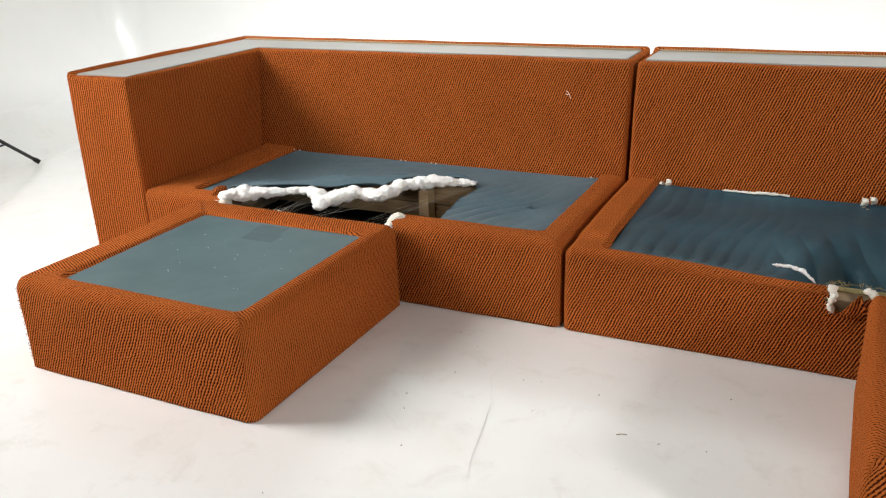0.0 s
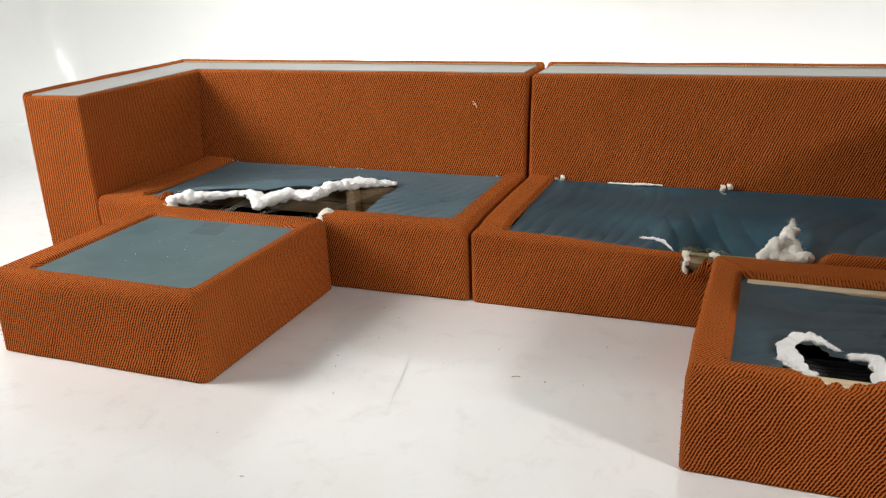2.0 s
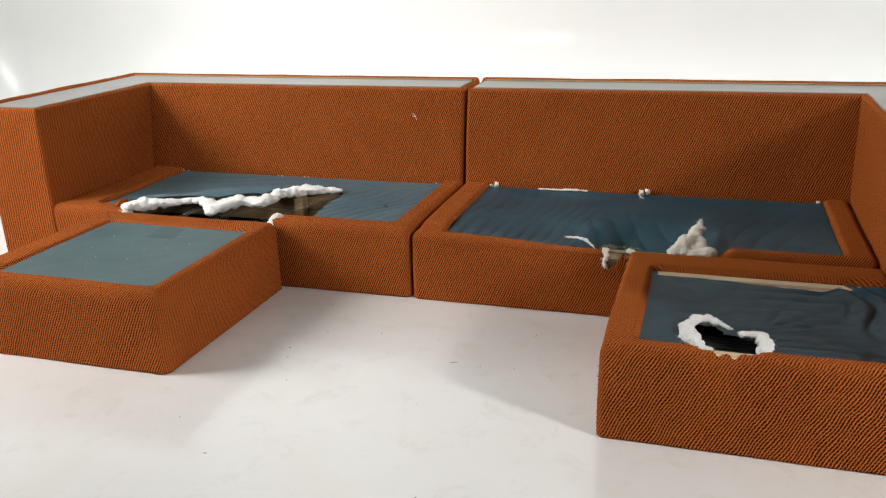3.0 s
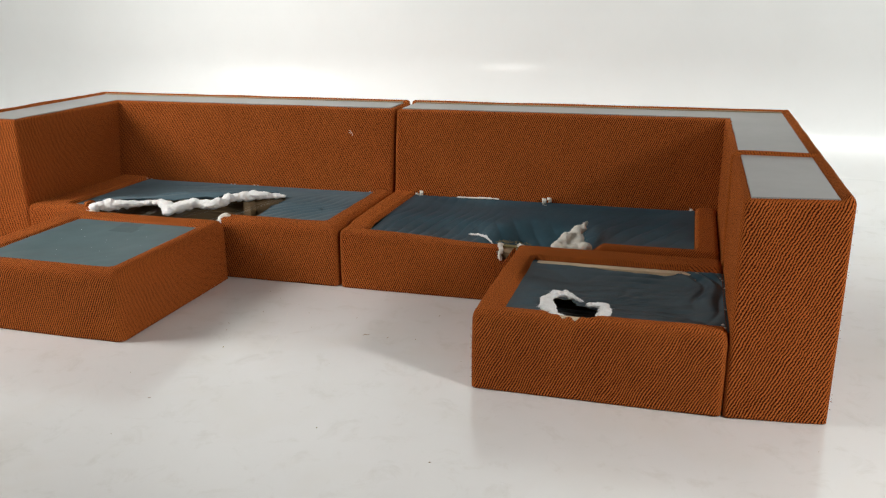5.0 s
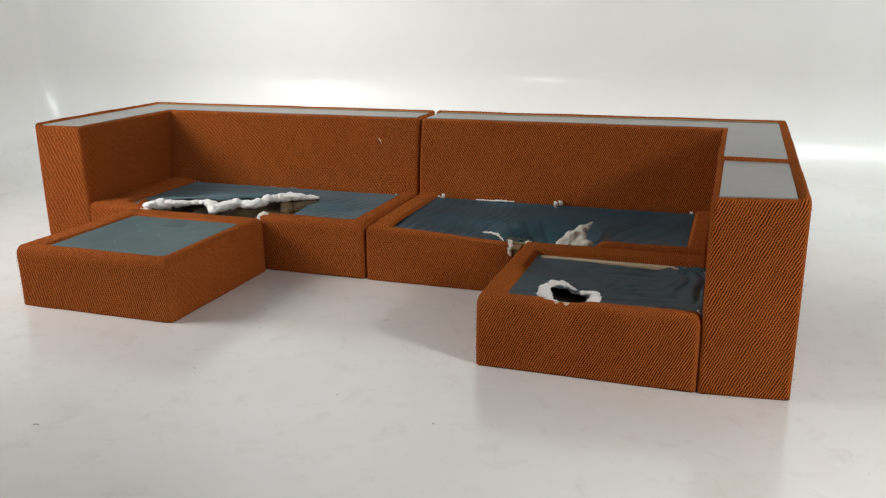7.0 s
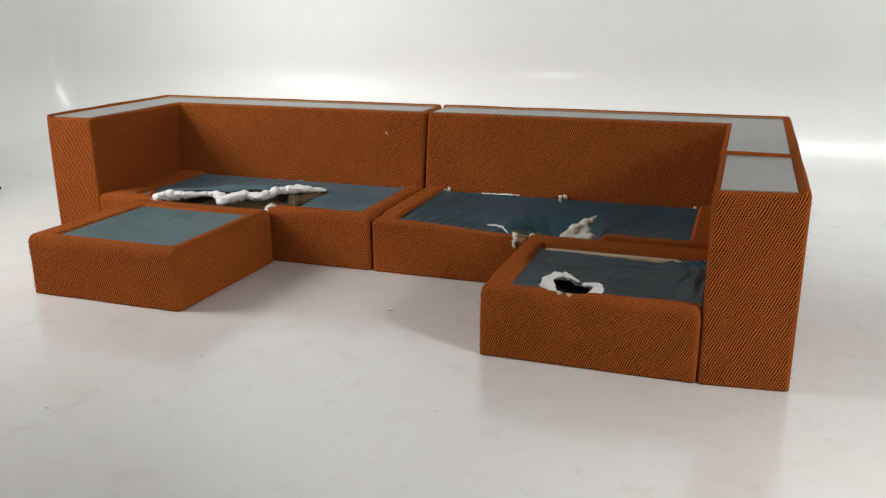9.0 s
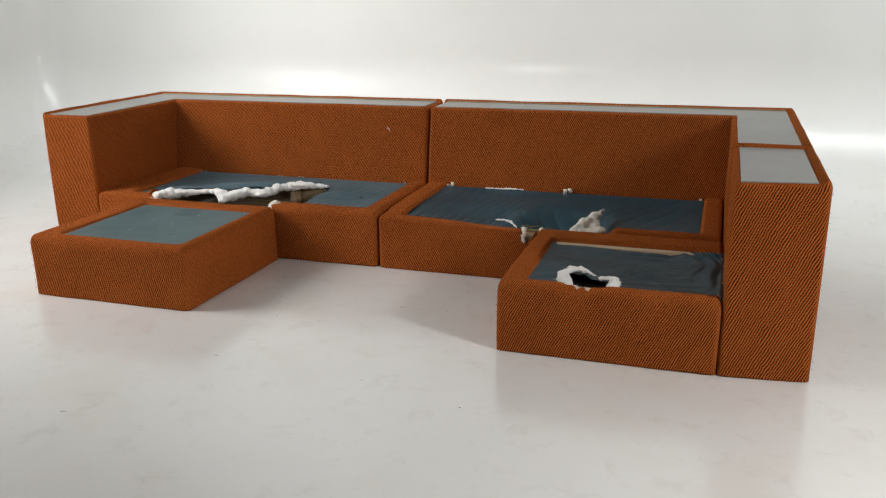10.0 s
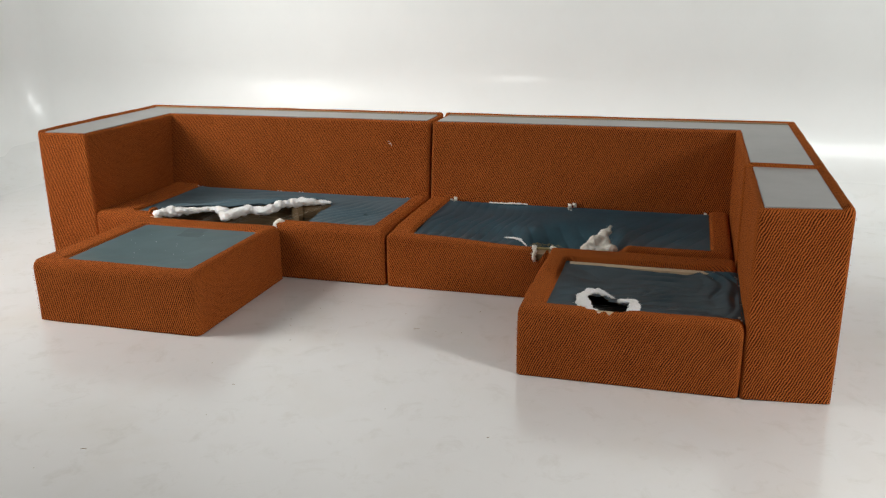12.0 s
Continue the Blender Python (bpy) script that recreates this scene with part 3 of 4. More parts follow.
fused(part("wadding", local(fluff([(-1.18, 2.195, 0.225, 0.018), (-1.172, 2.205, 0.248, 0.018), (-1.162, 2.24, 0.256, 0.015)], 6, 0.01, 1.35), unit_a), WADDING_OLD, unit_a, "cream wadding bulging from the rail"))
bm = bmesh.new()
lump(bm, (-1.595, 2.214, 0.214), (0.024, 0.018, 0.020), 7)
part("wadding", local(bm, unit_a), WADDING_OLD, unit_a, "loose cream wadding")
bm = bmesh.new()
lump(bm, (-1.862, 2.245, 0.264), (0.020, 0.034, 0.022), 17, 0.25)
part("torn_fabric", local(bm, unit_a), FABRIC, unit_a, "rolled torn edge of the rust cover")
part("foam_end", local(bevel_box(-1.85, -1.80, 2.192, 2.235, 0.19, 0.256, 0.008), unit_a), WADDING_OLD, unit_a, "pale crumbling foam end")
rnd = random.Random(4)
bm = bmesh.new()
for k in range(30):
    x = rnd.uniform(-1.75, -1.05)
    y1 = float(np.interp(x, [-1.85, -1.76, -1.50, -1.30, -1.10], [2.24, 2.30, 2.43, 2.57, 2.66])) - 0.01
    a = Vector((x, y1, 0.242))
    b = Vector((x - rnd.uniform(0.05, 0.3), 2.21, rnd.uniform(0.16, 0.215)))
    m = a.lerp(b, 0.5) + Vector((rnd.uniform(-0.02, 0.02), 0, -rnd.uniform(0, 0.012)))
    tube(bm, (a, m, b), 0.0003, 3)
tagged(part("torn_thread", local(bm, unit_a), THREAD, unit_a, "pale loose threads across the hole"), kind="stuff")


def l_panel(unit, poly, z0, z1):
    bm = bmesh.new()
    f = bm.faces.new([bm.verts.new((x, y, z0)) for x, y in poly])
    up = bmesh.ops.extrude_face_region(bm, geom=[f])
    bmesh.ops.translate(bm, vec=(0, 0, z1 - z0), verts=[g for g in up["geom"] if isinstance(g, bmesh.types.BMVert)])
    bmesh.ops.recalc_face_normals(bm, faces=bm.faces)
    bmesh.ops.bevel(bm, geom=[e for e in bm.edges if all(v.co.z > z1 - 1e-5 for v in e.verts)], offset=0.002, segments=2, affect="EDGES")
    return part("top_panel", local(bm, unit), PANEL, unit, "smooth grey laminate top panel", False)


def edge_strip(unit, x0, x1, y0, y1):
    """The raw edge of the board that shows between the panel and the rolled rim."""
    part("edge_strip", local(bevel_box(x0, x1, y0, y1, H - 0.02, H + 0.008, 0.0015), unit), WOOD, unit, "raw tan board edge", False)


l_panel(unit_a, [(XL + 0.040, 2.222), (-2.18, 2.222), (-2.18, 2.95), (XJ - 0.03, 2.95), (XJ - 0.03, YB - 0.052), (XL + 0.040, YB - 0.052)], H - 0.02, H + 0.003)

edge_strip(unit_a, XL + 0.045, XJ - 0.035, YB - 0.051, YB - 0.041)

# --- corner sofa unit ---
unit_b = base_empty("sofa_unit", (0.27, 2.69, 0), "rust orange corded corner sofa unit with sagging ripped seat", "sofa", "modular sofa")
YS = 2.118                     # where the short arms meet
block_part("backrest", soft_block((XJ + 0.006, XR, YI, YB, 0.0008, H), (0.018, 0.013, 0.002), "FTL", seed=21, lean=0.055, hidden=((-0.58, 0.87, 2.8, 2.95, 0, 0.22), (XJ + 0.05, XR - 0.068, 2.967, YB - 0.052, 0.6, 0.7), (0.9, 1.15, 2.8, 2.95, 0, 1)),
                                  rise=back_rise([("x", XR, 1), ("y", YB, 1)])), FABRIC, unit_b)
block_part("armrest", soft_block((0.877, XR, YS, 2.99, 0.0008, H), (0.018, 0.013, 0.002), "TL", seed=22, felt=0.8, hidden=((0.8, 0.892, 2.24, 3.1, 0, 0.22), (0.94, XR - 0.068, YS + 0.062, 3.1, 0.6, 0.7), (0.8, 0.9, 2.95, 3.1, 0, 1)),
                                 rise=back_rise([("x", XR, 1)])), FABRIC, unit_b)
B_AREA = (-0.508, 0.782, 2.235, YI + 0.01)


def sag_b(x, y):
    """The front rail has sunk towards the tear."""
    s = (0.010 + 0.024 * smooth01((x + 0.55) / 0.62)) * smooth01((0.46 - x) / 0.06)
    return -s * smooth01((2.33 - y) / 0.06)


def torn_b(p):
    w = 0.012 * np.sin(p[:, 2] * 160 + p[:, 0] * 90)
    deep = 0.19 + 0.9 * np.abs(p[:, 0] - 0.085)
    front = (p[:, 0] > 0.045 + w) & (p[:, 0] < 0.40 + w) & (p[:, 1] < 2.31) & (p[:, 2] > np.where(p[:, 0] < 0.15, deep - 0.02, 0.205))
    return front


block_part("seat_frame", soft_block((XJ + 0.004, 0.876, YF, YI + 0.02, 0.0008, SEAT), (0.026, 0.038, 0.002), "FTL", seed=23, slant=25, pitch=0.0075, felt=0.6, rise=sag_b,
                                    opening=B_AREA, drop=torn_b), FABRIC, unit_b)
frame_boards(unit_b, -0.57, 0.84, 2.205, 2.915)
part("frame_rail", local(bevel_box(0.03, 0.42, 2.207, 2.232, 0.17, 0.222), unit_b), WOOD_PALE, unit_b, "bare pale wood rail", False)


def swoops(x, y, cx, cy, size, seed):
    """Folds that hang in arcs round one point, where the cloth is dragged down."""
    p = np.stack([x, y, np.zeros_like(x)], -1)
    d = np.hypot(x - cx, y - cy) + 0.018 * wobble(p, 0.25, seed)
    return np.abs(np.sin(math.pi * d / size)) ** 0.6 - 0.5


def cloth_b(x, y):
    calm = edge_fall(x, y, B_AREA, 0.05)
    z = 0.247 - 0.012 * edge_fall(x, y, B_AREA, 0.2) + sag_b(x, np.minimum(y, 2.27 + 0.2 * (y - 2.27)))
    z = z - 0.150 * smooth01((x + 0.07 - 0.3 * (y - 2.3)) / 0.14) * smooth01((0.42 - x) / 0.18) * np.exp(-(np.maximum(y - 2.33, 0) / 0.20) ** 2)
    hang = np.exp(-((x - 0.13) / 0.17) ** 2 - ((y - 2.42) / 0.13) ** 2)
    z = z + 0.022 * swoops(x, y, 0.44, 2.70, 0.085, 14) * hang * calm
    pulled = smooth01((0.05 - x) / 0.2)
    z = z + 0.0120 * folds(x + 0.35 * (y - 2.5) ** 2, y, 78, 0.046, 0.6, 16) * pulled * calm * (0.25 + 0.75 * smooth01((2.78 - y) / 0.3))
    return z + 0.018 * folds(x, y, 68, 0.075, 0.6, 18) * calm * np.exp(-((x - 0.56) / 0.16) ** 2 - ((y - 2.44) / 0.2) ** 2)


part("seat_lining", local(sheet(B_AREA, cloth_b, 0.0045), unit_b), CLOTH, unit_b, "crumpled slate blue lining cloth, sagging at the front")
fused(part("wadding", local(fluff([(0.385, 2.21, 0.240, 0.015), (0.33, 2.205, 0.242, 0.018), (0.275, 2.21, 0.236, 0.013), (0.305, 2.23, 0.256, 0.017), (0.33, 2.27, 0.266, 0.016), (0.368, 2.23, 0.246, 0.013), (0.335, 2.30, 0.270, 0.015), (0.345, 2.36, 0.272, 0.013),
                             (0.350, 2.43, 0.268, 0.009), (0.352, 2.49, 0.262, 0.004), (0.353, 2.53, 0.258, 0.0015), (0.338, 2.33, 0.262, 0.014), (0.326, 2.24, 0.252, 0.017), (0.345, 2.225, 0.246, 0.016)], 25, 0.008, 1.45), unit_b), WADDING_OLD, unit_b, "tuft of cream wadding standing in the rip"), 0.0022, 22)
fused(part("wadding", local(fluff([(0.058, 2.192, 0.243, 0.010), (0.066, 2.184, 0.215, 0.012), (0.060, 2.181, 0.190, 0.010), (0.068, 2.180, 0.173, 0.006)], 26, 0.006), unit_b), WADDING_OLD, unit_b, "cream wadding in the torn corner"))
fused(part("wadding", local(fluff([(0.132, 2.194, 0.238, 0.009), (0.150, 2.188, 0.233, 0.011), (0.162, 2.184, 0.213, 0.009), (0.150, 2.184, 0.200, 0.005)], 27, 0.006), unit_b), WADDING_OLD, unit_b, "cream wadding in the torn corner"))
bm = bmesh.new()
grid = []
for k in range(7):
    t = k / 6
    half = 0.034 * (1 - t) + 0.003
    mid_x = 0.118 + 0.006 * t
    grid.append([bm.verts.new((mid_x + half * u, 2.176 - 0.012 * math.sin(t * 2.2) - 0.004 * u * u, 0.172 + 0.060 * t + 0.004 * math.sin(5 * u))) for u in (-1, -0.5, 0, 0.5, 1)])
for a, b in zip(grid, grid[1:]):
    for k in range(4):
        bm.faces.new((a[k], a[k + 1], b[k + 1], b[k]))
back = bmesh.ops.extrude_face_region(bm, geom=bm.faces[:])
bmesh.ops.translate(bm, vec=(0, 0.007, 0), verts=[g for g in back["geom"] if isinstance(g, bmesh.types.BMVert)])
bmesh.ops.recalc_face_normals(bm, faces=bm.faces)
part("torn_fabric", local(bm, unit_b), FABRIC, unit_b, "flap of torn rust cover")
l_panel(unit_b, [(XJ + 0.03, 2.95), (0.899, 2.95), (0.899, YS + 0.018), (XR - 0.041, YS + 0.018), (XR - 0.041, YB - 0.052), (XJ + 0.03, YB - 0.052)], H - 0.02, H + 0.003)

edge_strip(unit_b, XJ + 0.035, XR - 0.045, YB - 0.051, YB - 0.041)

# --- end sofa unit ---
unit_c = base_empty("sofa_unit", (0.65, 1.77, 0), "rust orange corded end sofa unit, hole burst in seat", "sofa", "modular sofa")
YC0, YC1 = 1.422, 2.106
block_part("armrest", soft_block((0.882, XR, YC0, YC1, 0.0008, H), (0.018, 0.013, 0.002), "FTL", seed=31, slant=25, pitch=0.0082, felt=0.8, skew=0.034, hidden=((0.944, XR - 0.068, YC0 + 0.060, YC1 - 0.052, 0.6, 0.7), (0.8, 0.91, 1.47, 2.05, 0, 0.21)),
                                 rise=back_rise([("x", XR, 1), ("y", YC1, 1)])), FABRIC, unit_c)
C_AREA = (0.228, 0.884, 1.485, 2.012)


def torn_c(p):
    return (p[:, 2] > 0.22) & (((p[:, 0] - 0.442) / (0.098 + 0.006 * np.sin(p[:, 1] * 300))) ** 2 + ((p[:, 1] - 1.505) / (0.072 + 0.004 * np.sin(p[:, 0] * 170))) ** 2 < 1)


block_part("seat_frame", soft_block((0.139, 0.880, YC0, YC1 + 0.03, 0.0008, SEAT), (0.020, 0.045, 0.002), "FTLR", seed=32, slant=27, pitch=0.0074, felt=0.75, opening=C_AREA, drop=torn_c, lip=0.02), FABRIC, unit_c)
frame_boards(unit_c, 0.20, 0.86, 1.46, 2.06)
part("frame_rail", local(bevel_box(0.24, 0.80, 1.942, 1.976, 0.17, 0.236), unit_c), WOOD_PALE, unit_c, "bare pale plywood rail", False)
part("frame_rail", local(bevel_box(0.24, 0.80, 1.979, 2.010, 0.17, 0.243), unit_c), WOOD_PALE, unit_c, "bare pale plywood rail", False)
part("frame_rail", local(bevel_box(0.30, 0.58, 1.450, 1.486, 0.17, 0.2445), unit_c), WOOD_PALE, unit_c, "bare pale plywood rail", False)
HOLE_C = [(0.335, 1.47), (0.335, 1.60), (0.36, 1.67), (0.40, 1.665), (0.43, 1.62), (0.47, 1.60), (0.50, 1.59), (0.53, 1.57), (0.525, 1.47)]
C_SHEET = (0.222, 0.886, 1.475, 2.016)


def cloth_c(x, y):
    calm = edge_fall(x, y, C_SHEET, 0.05)
    z = 0.243 - 0.018 * edge_fall(x, y, C_SHEET, 0.18)
    z = z + 0.042 * smooth01((x - 0.70) / 0.10) * folds(x + 1.1 * (y - 1.75) ** 2, y, 92, 0.055, 0.35, 33) * calm
    z = z + 0.008 * gathers(x, y, 0.52, 1.66, 10, 0.24, 36) * smooth01((x - 0.5) / 0.06) * calm
    return z + (0.0035 * folds(x, y, 4, 0.045, 0.5, 34) * np.exp(-((x - 0.62) / 0.14) ** 2) + 0.003 * folds(x, y, 30, 0.08, 0.3, 35)) * calm


part("seat_lining", local(sheet(C_SHEET, cloth_c, 0.006, [HOLE_C], back=lambda x: 2.016 - np.interp(x, [0.23, 0.26, 0.5, 0.72], [0, 0.022, 0.045, 0.066]) * smooth01((0.78 - x) / 0.10)), unit_c), CLOTH_SHADED, unit_c, "slate blue lining cloth, colour darkened for shade, with a ragged hole")
fused(part("wadding", local(fluff([(0.348, 1.54, 0.232, 0.014), (0.340, 1.58, 0.240, 0.017), (0.342, 1.62, 0.246, 0.018), (0.365, 1.66, 0.248, 0.018), (0.395, 1.668, 0.248, 0.015), (0.425, 1.645, 0.244, 0.010), (0.45, 1.625, 0.240, 0.005)], 35, 0.008, 1.0), unit_c), WADDING, unit_c, "torn white polyester wadding"))
fused(part("wadding", local(fluff([(0.345, 1.56, 0.235, 0.016), (0.365, 1.535, 0.232, 0.014), (0.39, 1.525, 0.230, 0.009), (0.41, 1.525, 0.228, 0.004)], 36, 0.008, 1.25), unit_c), WADDING, unit_c, "torn white polyester wadding"))
fused(part("wadding", local(fluff([(0.465, 1.61, 0.238, 0.007), (0.495, 1.61, 0.241, 0.013), (0.522, 1.60, 0.243, 0.015), (0.527, 1.56, 0.240, 0.013), (0.522, 1.52, 0.238, 0.015), (0.527, 1.49, 0.236, 0.012)], 37, 0.008, 1.2), unit_c), WADDING, unit_c, "torn white polyester wadding"))
for k in range(10):
    y = 1.50 + 0.018 * k
    part("webbing_cord", local(tube(bmesh.new(), ((0.26, y, 0.20), (0.43, y + 0.004, 0.19), (0.62, y, 0.20)), 0.0055, 8), unit_c), WEBBING, unit_c, "black webbing cord")
l_panel(unit_c, [(0.903, YC0 + 0.015), (XR - 0.041, YC0 + 0.044), (XR - 0.041, YC1 - 0.040), (0.903, YC1 - 0.040)], H - 0.02, H + 0.003)

# --- ottoman ---
ottoman = base_empty("ottoman", (-1.508, 1.81, 0), "rust orange corded ottoman base with bare teal top", "ottoman", "modular sofa")
O_AREA = (-1.768, -1.192, 1.508, 2.055)
block_part("seat_frame", soft_block((-1.893, -1.128, 1.436, 2.178, 0.0008, SEAT), (0.03, 0.045, 0.002), "FTLR", seed=41, slant=25, pitch=0.0078, opening=O_AREA, lip=0.010), FABRIC, ottoman)


def board_z(x, y):
    return 0.2525 - 0.006 * edge_fall(x, y, O_AREA, 0.2) + 0.0006 * folds(x, y, 40, 0.1, 0.3, 44)


part("top_board", local(sheet((O_AREA[0] - 0.01, O_AREA[1] + 0.01, O_AREA[2] - 0.01, O_AREA[3] + 0.01), board_z, 0.012), ottoman), BOARD, ottoman, "dusty teal covered board")
for x0, x1, y0, y1 in ((-1.527, -1.415, 1.932, 1.988), (-1.532, -1.43, 1.990, 2.046)):
    bm = sheet((x0, x1, y0, y1), lambda x, y: board_z(x, y) + 0.0006, 0.01)
    part("lining_patch", local(bm, ottoman), PATCH, ottoman, "darker teal patch")

# ---- light stand at the studio's side ----
stand = base_empty("light_stand", (-4.05, 2.62, 0), "black metal light stand with spread legs on the floor", "light stand")
part("pole", local(tube(bmesh.new(), ((-4.05, 2.64, 0.02), (-4.05, 2.64, 1.9)), 0.011, 12), stand), BLACK_METAL, stand)
part("collar", local(tube(bmesh.new(), ((-4.05, 2.64, 0.39), (-4.05, 2.64, 0.45)), 0.022, 12), stand), BLACK_METAL, stand)
part("collar", local(tube(bmesh.new(), ((-4.05, 2.64, 0.02), (-4.05, 2.64, 0.06)), 0.02, 12), stand), BLACK_METAL, stand)
for foot in ((-3.725, 3.005), (-4.53, 2.75), (-3.92, 2.13)):
    f, top, low = Vector((*foot, 0.012)), Vector((-4.05, 2.64, 0.42)), Vector((-4.05, 2.64, 0.035))
    leg = part("leg", local(tube(bmesh.new(), (top, f), 0.009, 8), stand), BLACK_METAL, stand)
    part("brace", local(tube(bmesh.new(), (low, top.lerp(f, 0.72)), 0.006, 6), stand), BLACK_METAL, stand)
    part("rubber_foot", local(tube(bmesh.new(), (f + (top - f) * 0.05, f), 0.012, 8), stand), BLACK, stand)

# ---- small things on the sofa ----


def tab(unit, at, turn, wide, tall):
    """A curled end of cream tape: a strip that rises, bends over and hangs."""
    bm = bmesh.new()
    rows = []
    for k in range(9):
        a = radians(-20 + 200 * k / 8)
        y, z = -0.35 * tall + 0.5 * tall * (1 - math.cos(a)) * 0.9, 0.55 * tall * math.sin(a) + 0.45 * tall * min(1, k / 3)
        w = wide * (1 - 0.25 * k / 8)
        rows.append([bm.verts.new((u * w + 0.15 * wide * math.sin(k), -y, z + 0.08 * tall * u * math.cos(k))) for u in (-1, 0, 1)])
    for a, b in zip(rows, rows[1:]):
        for k in range(2):
            bm.faces.new((a[k], a[k + 1], b[k + 1], b[k]))
    back = bmesh.ops.extrude_face_region(bm, geom=bm.faces[:])
    bmesh.ops.translate(bm, vec=(0, 0.0012, 0.0012), verts=[g for g in back["geom"] if isinstance(g, bmesh.types.BMVert)])
    bmesh.ops.recalc_face_normals(bm, faces=bm.faces)
    bmesh.ops.transform(bm, matrix=pose(*at, 0, turn * 0.4, turn), verts=bm.verts)
    return part("tape_tab", local(bm, unit), TAG, unit, "curled cream tape tab")


METAL = speckled("nickel_snap", (0.45, 0.44, 0.42), (0.6, 0.59, 0.56), 0.3)
METAL.node_tree.nodes["Principled BSDF"].inputs["Metallic"].default_value = 1.0


def snap(unit, at, r=0.006):
    bm = bmesh.new()
    bmesh.ops.create_uvsphere(bm, u_segments=10, v_segments=6, radius=r)
    bmesh.ops.scale(bm, vec=(1, 1, 0.6), verts=bm.verts)
    bmesh.ops.translate(bm, vec=at, verts=bm.verts)
    part("metal_snap", local(bm, unit), METAL, unit, "small metal snap")


tab(unit_b, (-0.475, 2.858, 0.248), 20, 0.009, 0.022)
tab(unit_b, (-0.495, 2.862, 0.246), -35, 0.007, 0.012)
tab(unit_b, (0.118, 2.852, 0.246), 8, 0.010, 0.022)
tab(unit_b, (0.142, 2.858, 0.252), -12, 0.009, 0.020)
tab(unit_b, (0.766, 2.862, 0.246), 5, 0.007, 0.011)
for at in ((0.118, 2.842, 0.243), (0.128, 2.835, 0.240), (-0.478, 2.848, 0.244), (0.766, 2.853, 0.243)):
    snap(unit_b, at)
for at in ((0.874, 1.93, 0.246), (0.868, 1.945, 0.247), (0.880, 1.86, 0.243), (0.878, 1.66, 0.243), (0.872, 1.50, 0.246), (0.866, 1.515, 0.25)):
    snap(unit_c, at, 0.0045)
for at in ((-1.99, 2.862, 0.252), (-1.96, 2.858, 0.252), (-1.49, 2.858, 0.250), (-1.47, 2.856, 0.250), (-1.36, 2.858, 0.250), (-1.34, 2.857, 0.250), (-0.74, 2.866, 0.250)):
    snap(unit_a, at, 0.0045)


def ribbon(points, wide, seed):
    """A frayed strip of wadding along a path, thick in places."""
    r = random.Random(seed)
    pts, sizes = [], []
    for (ax, ay, az), (bx, by, bz) in zip(points, points[1:]):
        for k in range(10):
            t = k / 10
            pts.append((ax + (bx - ax) * t, ay + (by - ay) * t + r.uniform(-0.001, 0.001), az + (bz - az) * t + r.uniform(-0.0006, 0.0006)))
    n = len(pts)
    sizes = [wide * (0.15 + math.sin(math.pi * (k + 0.5) / n) ** 0.6 * (0.65 + 0.5 * noise.noise(Vector((k * 0.23, seed, 0))))) for k in range(n)]
    bm = tube(bmesh.new(), pts, sizes, 7)
    for v in bm.verts:
        v.co += noise.noise_vector(v.co * 260) * wide * 0.45
    return bm


part("wadding", local(ribbon([(-0.30, 2.868, 0.248), (-0.22, 2.863, 0.249), (-0.14, 2.862, 0.252), (-0.09, 2.866, 0.249)], 0.006, 3), unit_b), WADDING_OLD, unit_b, "line of cream wadding along the seam")
part("wadding", local(ribbon([(-0.085, 2.264, 0.247), (-0.04, 2.262, 0.249), (-0.01, 2.252, 0.244), (0.025, 2.232, 0.222)], 0.0065, 5), unit_b), WADDING, unit_b, "frayed white edge of the lining")
part("wadding", local(ribbon([(0.345, 1.480, 0.2625), (0.372, 1.453, 0.2575), (0.41, 1.4385, 0.2505), (0.45, 1.435, 0.2485), (0.49, 1.440, 0.2515), (0.532, 1.466, 0.261)], 0.005, 7), unit_c), WADDING_OLD, unit_c, "frayed cream edge of the cover")

# tear and pulled yarn on the back cover
bm = bmesh.new()
tube(bm, ((-0.848, 2.902, 0.540), (-0.840, 2.899, 0.536), (-0.834, 2.900, 0.524), (-0.831, 2.901, 0.514)), 0.0011, 5)
tube(bm, ((-0.850, 2.902, 0.530), (-0.840, 2.899, 0.527), (-0.834, 2.901, 0.530)), 0.0009, 5)
part("pulled_yarn", local(bm, unit_a), TAG, unit_a, "pale pulled yarn on the cover")
# torn tuft on the pale lining
bm = bmesh.new()
for k in range(5):
    a = rnd.uniform(0, 6.28)
    tube(bm, ((-0.825, 2.498, 0.243), (-0.825 + 0.012 * math.cos(a), 2.498 + 0.012 * math.sin(a), 0.252), (-0.825 + 0.022 * math.cos(a), 2.498 + 0.02 * math.sin(a), 0.247)), 0.0018, 4)
tagged(part("frayed_tuft", local(bm, unit_a), PATCH, unit_a, "dark frayed tuft"), kind="stuff")
# khaki webbing frayed over the torn rail
bm = bmesh.new()
for k in range(14):
    x = 0.05 + 0.009 * k
    tube(bm, ((x, 2.212, 0.240), (x + rnd.uniform(-0.01, 0.02), 2.20, 0.246 + rnd.uniform(0, 0.008)), (x + rnd.uniform(-0.02, 0.035), 2.188, 0.240 + rnd.uniform(-0.01, 0.006))), 0.0007, 4)
KHAKI = speckled("khaki_webbing", (0.20, 0.16, 0.06), (0.32, 0.26, 0.11), 0.85)
part("webbing_strip", local(bevel_box(0.05, 0.30, 2.200, 2.226, 0.2225, 0.2275, 0.002), unit_b), KHAKI, unit_b, "khaki webbing strip", False)
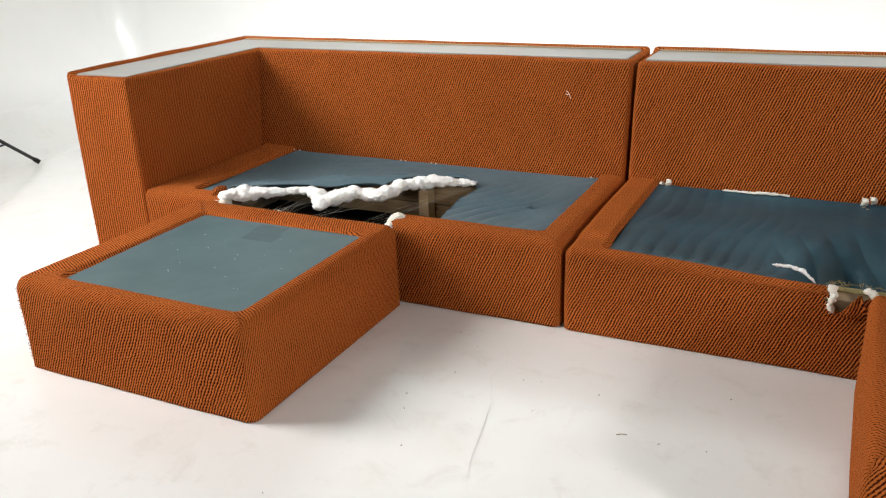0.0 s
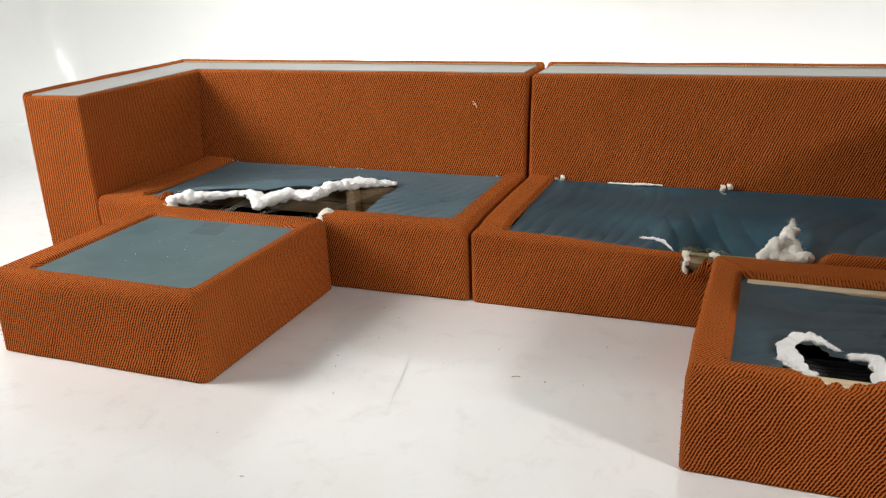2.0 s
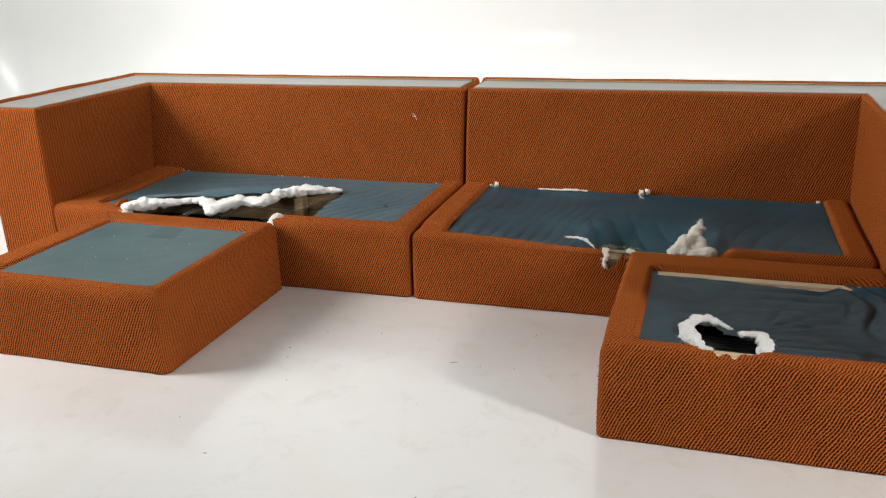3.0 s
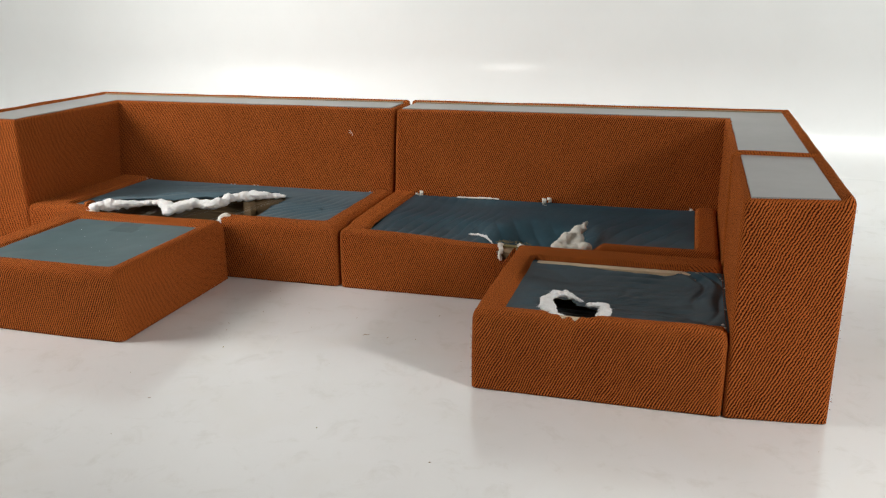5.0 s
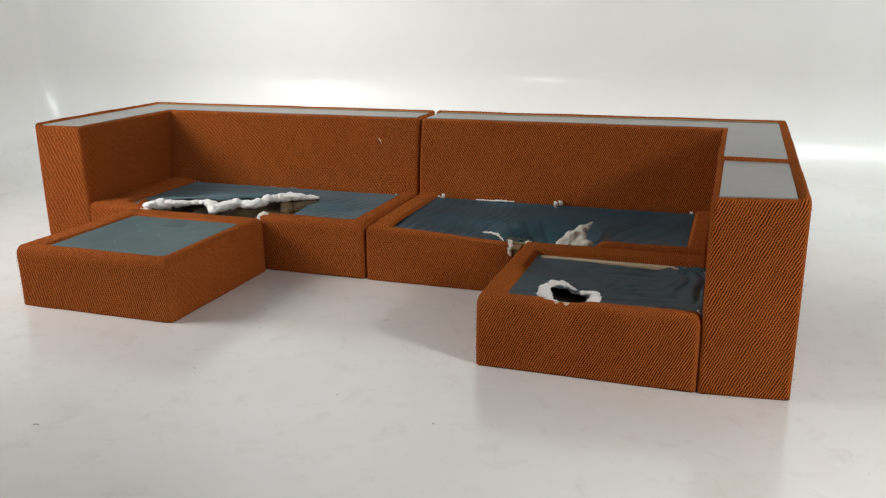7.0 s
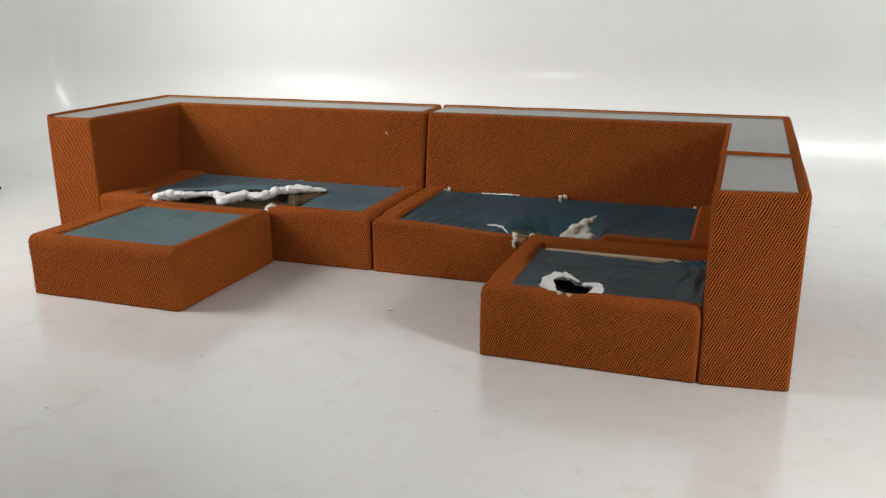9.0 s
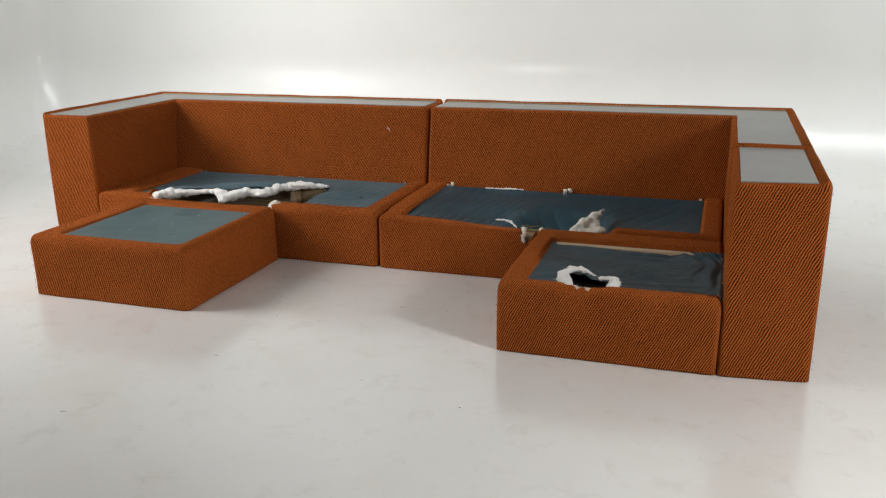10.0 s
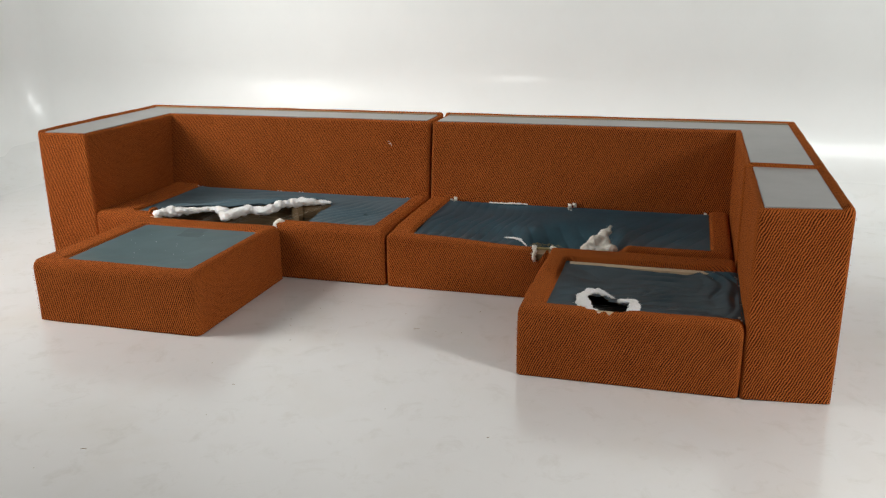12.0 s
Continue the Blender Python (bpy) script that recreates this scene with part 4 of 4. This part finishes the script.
tagged(part("frayed_webbing", local(bm, unit_b), KHAKI, unit_b, "frayed khaki webbing"), kind="stuff")


LINT = speckled("tan_lint", (0.62, 0.40, 0.24), (0.78, 0.62, 0.46), 0.9)


def flecks(name, boxes, count, size, mat, seed, label, category, flat=True):
    """Lint and crumbs too small to tell apart, as one scatter."""
    r = random.Random(seed)
    bm = bmesh.new()
    for k in range(count):
        x0, x1, y0, y1, z0, z1 = boxes[k % len(boxes)]
        p = (r.uniform(x0, x1), r.uniform(y0, y1), r.uniform(z0, z1))
        made = bmesh.ops.create_icosphere(bm, subdivisions=1, radius=size * r.uniform(0.4, 1.2))["verts"]
        m = Matrix.Translation(p) @ pose(0, 0, 0, r.uniform(0, 180), r.uniform(0, 180), r.uniform(0, 180)) @ Matrix.Diagonal((1.0 + 1.8 * r.random(), 0.6, 0.5, 1))
        for v in made:
            v.co = m @ v.co
    return tagged(part(name, bm, mat, label=label), category=category, kind="stuff")


flecks("lint", [(-2.1, -0.7, 2.893, 2.897, 0.27, 0.3), (-2.1, -0.7, 2.926, 2.929, 0.5, 0.64), (-1.85, -1.15, 1.4325, 1.434, 0.03, 0.22), (-0.55, 0.0, 2.1815, 2.183, 0.03, 0.22),
                (0.2, 0.86, 1.4185, 1.42, 0.03, 0.23), (-1.1, -0.65, 2.1815, 2.183, 0.03, 0.22), (-0.55, 0.85, 2.926, 2.929, 0.5, 0.64),
                (-2.43, -2.18, 2.197, 2.199, 0.05, 0.63)], 60, 0.0009, LINT, 71, "pale lint flecks caught on the rust fabric", "lint")
flecks("crumbs", [(-1.72, -1.23, 1.56, 2.0, 0.2485, 0.2495)], 30, 0.0011, WADDING, 72, "white crumbs lying on the teal ottoman board", "crumbs")
flecks("floor_debris", [(-2.6, 2.2, -0.4, 1.3, 0.0008, 0.0012), (-0.9, 0.1, 1.4, 2.1, 0.0008, 0.0012), (-3.4, -2.0, 0.6, 2.4, 0.0008, 0.0012), (1.3, 3.0, 0.5, 3.0, 0.0008, 0.0012)], 70, 0.0018, KHAKI, 73,
       "brown grit and splinters scattered over the white floor", "debris")
bm = bmesh.new()
for x, y, a, n in ((-0.327, 1.732, 20, 0.028), (-0.243, 1.726, 60, 0.008), (-0.837, 1.642, 130, 0.012), (0.146, 0.973, 30, 0.008), (-0.786, 1.099, 10, 0.011), (-1.002, 0.599, 15, 0.02), (-0.421, 1.878, 80, 0.007), (-0.863, 1.705, 40, 0.007)):
    c, d = math.cos(radians(a)), math.sin(radians(a))
    n *= 0.42
    tube(bm, ((x - n * c, y - n * d, 0.0008), (x, y + n * 0.15, 0.0014), (x + n * c, y + n * d, 0.0008)), 0.0009, 4)
tagged(part("splinters", bm, WOOD, label="dark wood splinters lying on the white floor"), category="splinters", kind="stuff")
floor_ob = bpy.data.objects["floor"]
for pts in (((-0.584, 1.464), (-0.600, 1.505), (-0.609, 1.542), (-0.622, 1.62), (-0.639, 1.691), (-0.650, 1.74), (-0.664, 1.778)), ((-0.526, 0.526), (-0.47, 0.548), (-0.401, 0.582)), ((-0.664, 1.778), (-0.70, 1.86), (-0.69, 1.93))):
    bm = bmesh.new()
    edge = []
    for k, (x, y) in enumerate(pts):
        w = 0.0011 * (1.4 - abs(2 * k / (len(pts) - 1) - 1))
        edge.append((bm.verts.new((x - w, y, 0.0006)), bm.verts.new((x + w, y, 0.0006))))
    for (a, b), (c, d) in zip(edge, edge[1:]):
        bm.faces.new((a, b, d, c))
    part("hairline_crack", bm, CRACK, floor_ob, "hairline crack in the paint", False)


def fuzz(unit, lines, count, seed):
    """Short broken yarn ends standing off the edges of the cover."""
    r = random.Random(seed)
    bm = bmesh.new()
    for k in range(count):
        (a, b, n) = lines[k % len(lines)]
        p = Vector(a).lerp(Vector(b), r.random())
        d = (Vector(n) + Vector((r.uniform(-0.8, 0.8), r.uniform(-0.8, 0.8), r.uniform(-0.5, 0.5)))).normalized() * r.uniform(0.0015, 0.0042)
        tube(bm, (p - d * 0.2, p + d * 0.5 + Vector((r.uniform(-1, 1), 0, r.uniform(-1, 1))) * 0.002, p + d), (0.0007, 0.0005, 0.0003), 3)
    tagged(part("yarn_fuzz", local(bm, unit), FABRIC, unit, "loose rust yarn ends"), kind="stuff")


fuzz(unit_a, [((XL, 2.21, 0.02), (XL, 2.21, H), (-1, -0.4, 0)), ((XL + 0.02, 2.22, H + 0.013), (XL + 0.02, 3.18, H + 0.013), (-0.4, 0, 1)), ((-1.1, YF, 0.006), (-0.65, YF, 0.006), (0, -1, 0.2)), ((XL + 0.02, YB - 0.02, H + 0.012), (XJ - 0.03, YB - 0.02, H + 0.012), (0, 0, 1)), ((-2.44, 2.2, H), (-2.17, 2.2, H), (0, -0.5, 1)), ((-1.1, YF, 0.24), (-0.65, YF, 0.24), (0, -1, 0.6))], 350, 81)
fuzz(unit_b, [((-0.6, YF, 0.006), (0.1, YF, 0.006), (0, -1, 0.2)), ((XJ + 0.02, YB - 0.02, H + 0.012), (XR - 0.02, YB - 0.02, H + 0.012), (0, 0, 1)), ((XR - 0.018, 2.15, H + 0.012), (XR - 0.018, 3.15, H + 0.012), (0.6, 0, 1)), ((-0.55, YF, 0.235), (0.0, YF, 0.215), (0, -1, 0.6))], 350, 82)
fuzz(unit_c, [((XR, YC0 + 0.044, 0.02), (XR, YC0 + 0.044, H), (1, -0.4, 0)), ((XR - 0.018, YC0 + 0.036, H + 0.013), (XR - 0.018, YC1, H + 0.013), (0.6, 0, 1)), ((0.14, YC0 + 0.01, 0.02), (0.14, YC0 + 0.01, 0.22), (-1, -0.4, 0)), ((0.16, YC0, 0.006), (0.86, YC0, 0.006), (0, -1, 0.2)), ((0.9, YC0 + 0.003, 0.006), (1.15, YC0 + 0.034, 0.006), (0, -1, 0.2)), ((0.9, YC0 + 0.005, H), (1.15, YC0 + 0.036, H), (0, -0.5, 1)), ((0.16, YC0, 0.24), (0.86, YC0, 0.24), (0, -1, 0.6))], 200, 83)
fuzz(ottoman, [((-1.893, 1.45, 0.02), (-1.893, 1.45, 0.23), (-1, -0.4, 0)), ((-1.88, 1.437, 0.006), (-1.14, 1.437, 0.006), (0, -1, 0.2)), ((-1.128, 1.45, 0.006), (-1.128, 2.16, 0.006), (1, 0, 0.2)), ((-1.88, 1.437, 0.24), (-1.14, 1.437, 0.24), (0, -1, 0.6)), ((-1.13, 1.45, 0.24), (-1.13, 2.16, 0.24), (1, 0, 0.6))], 250, 84)
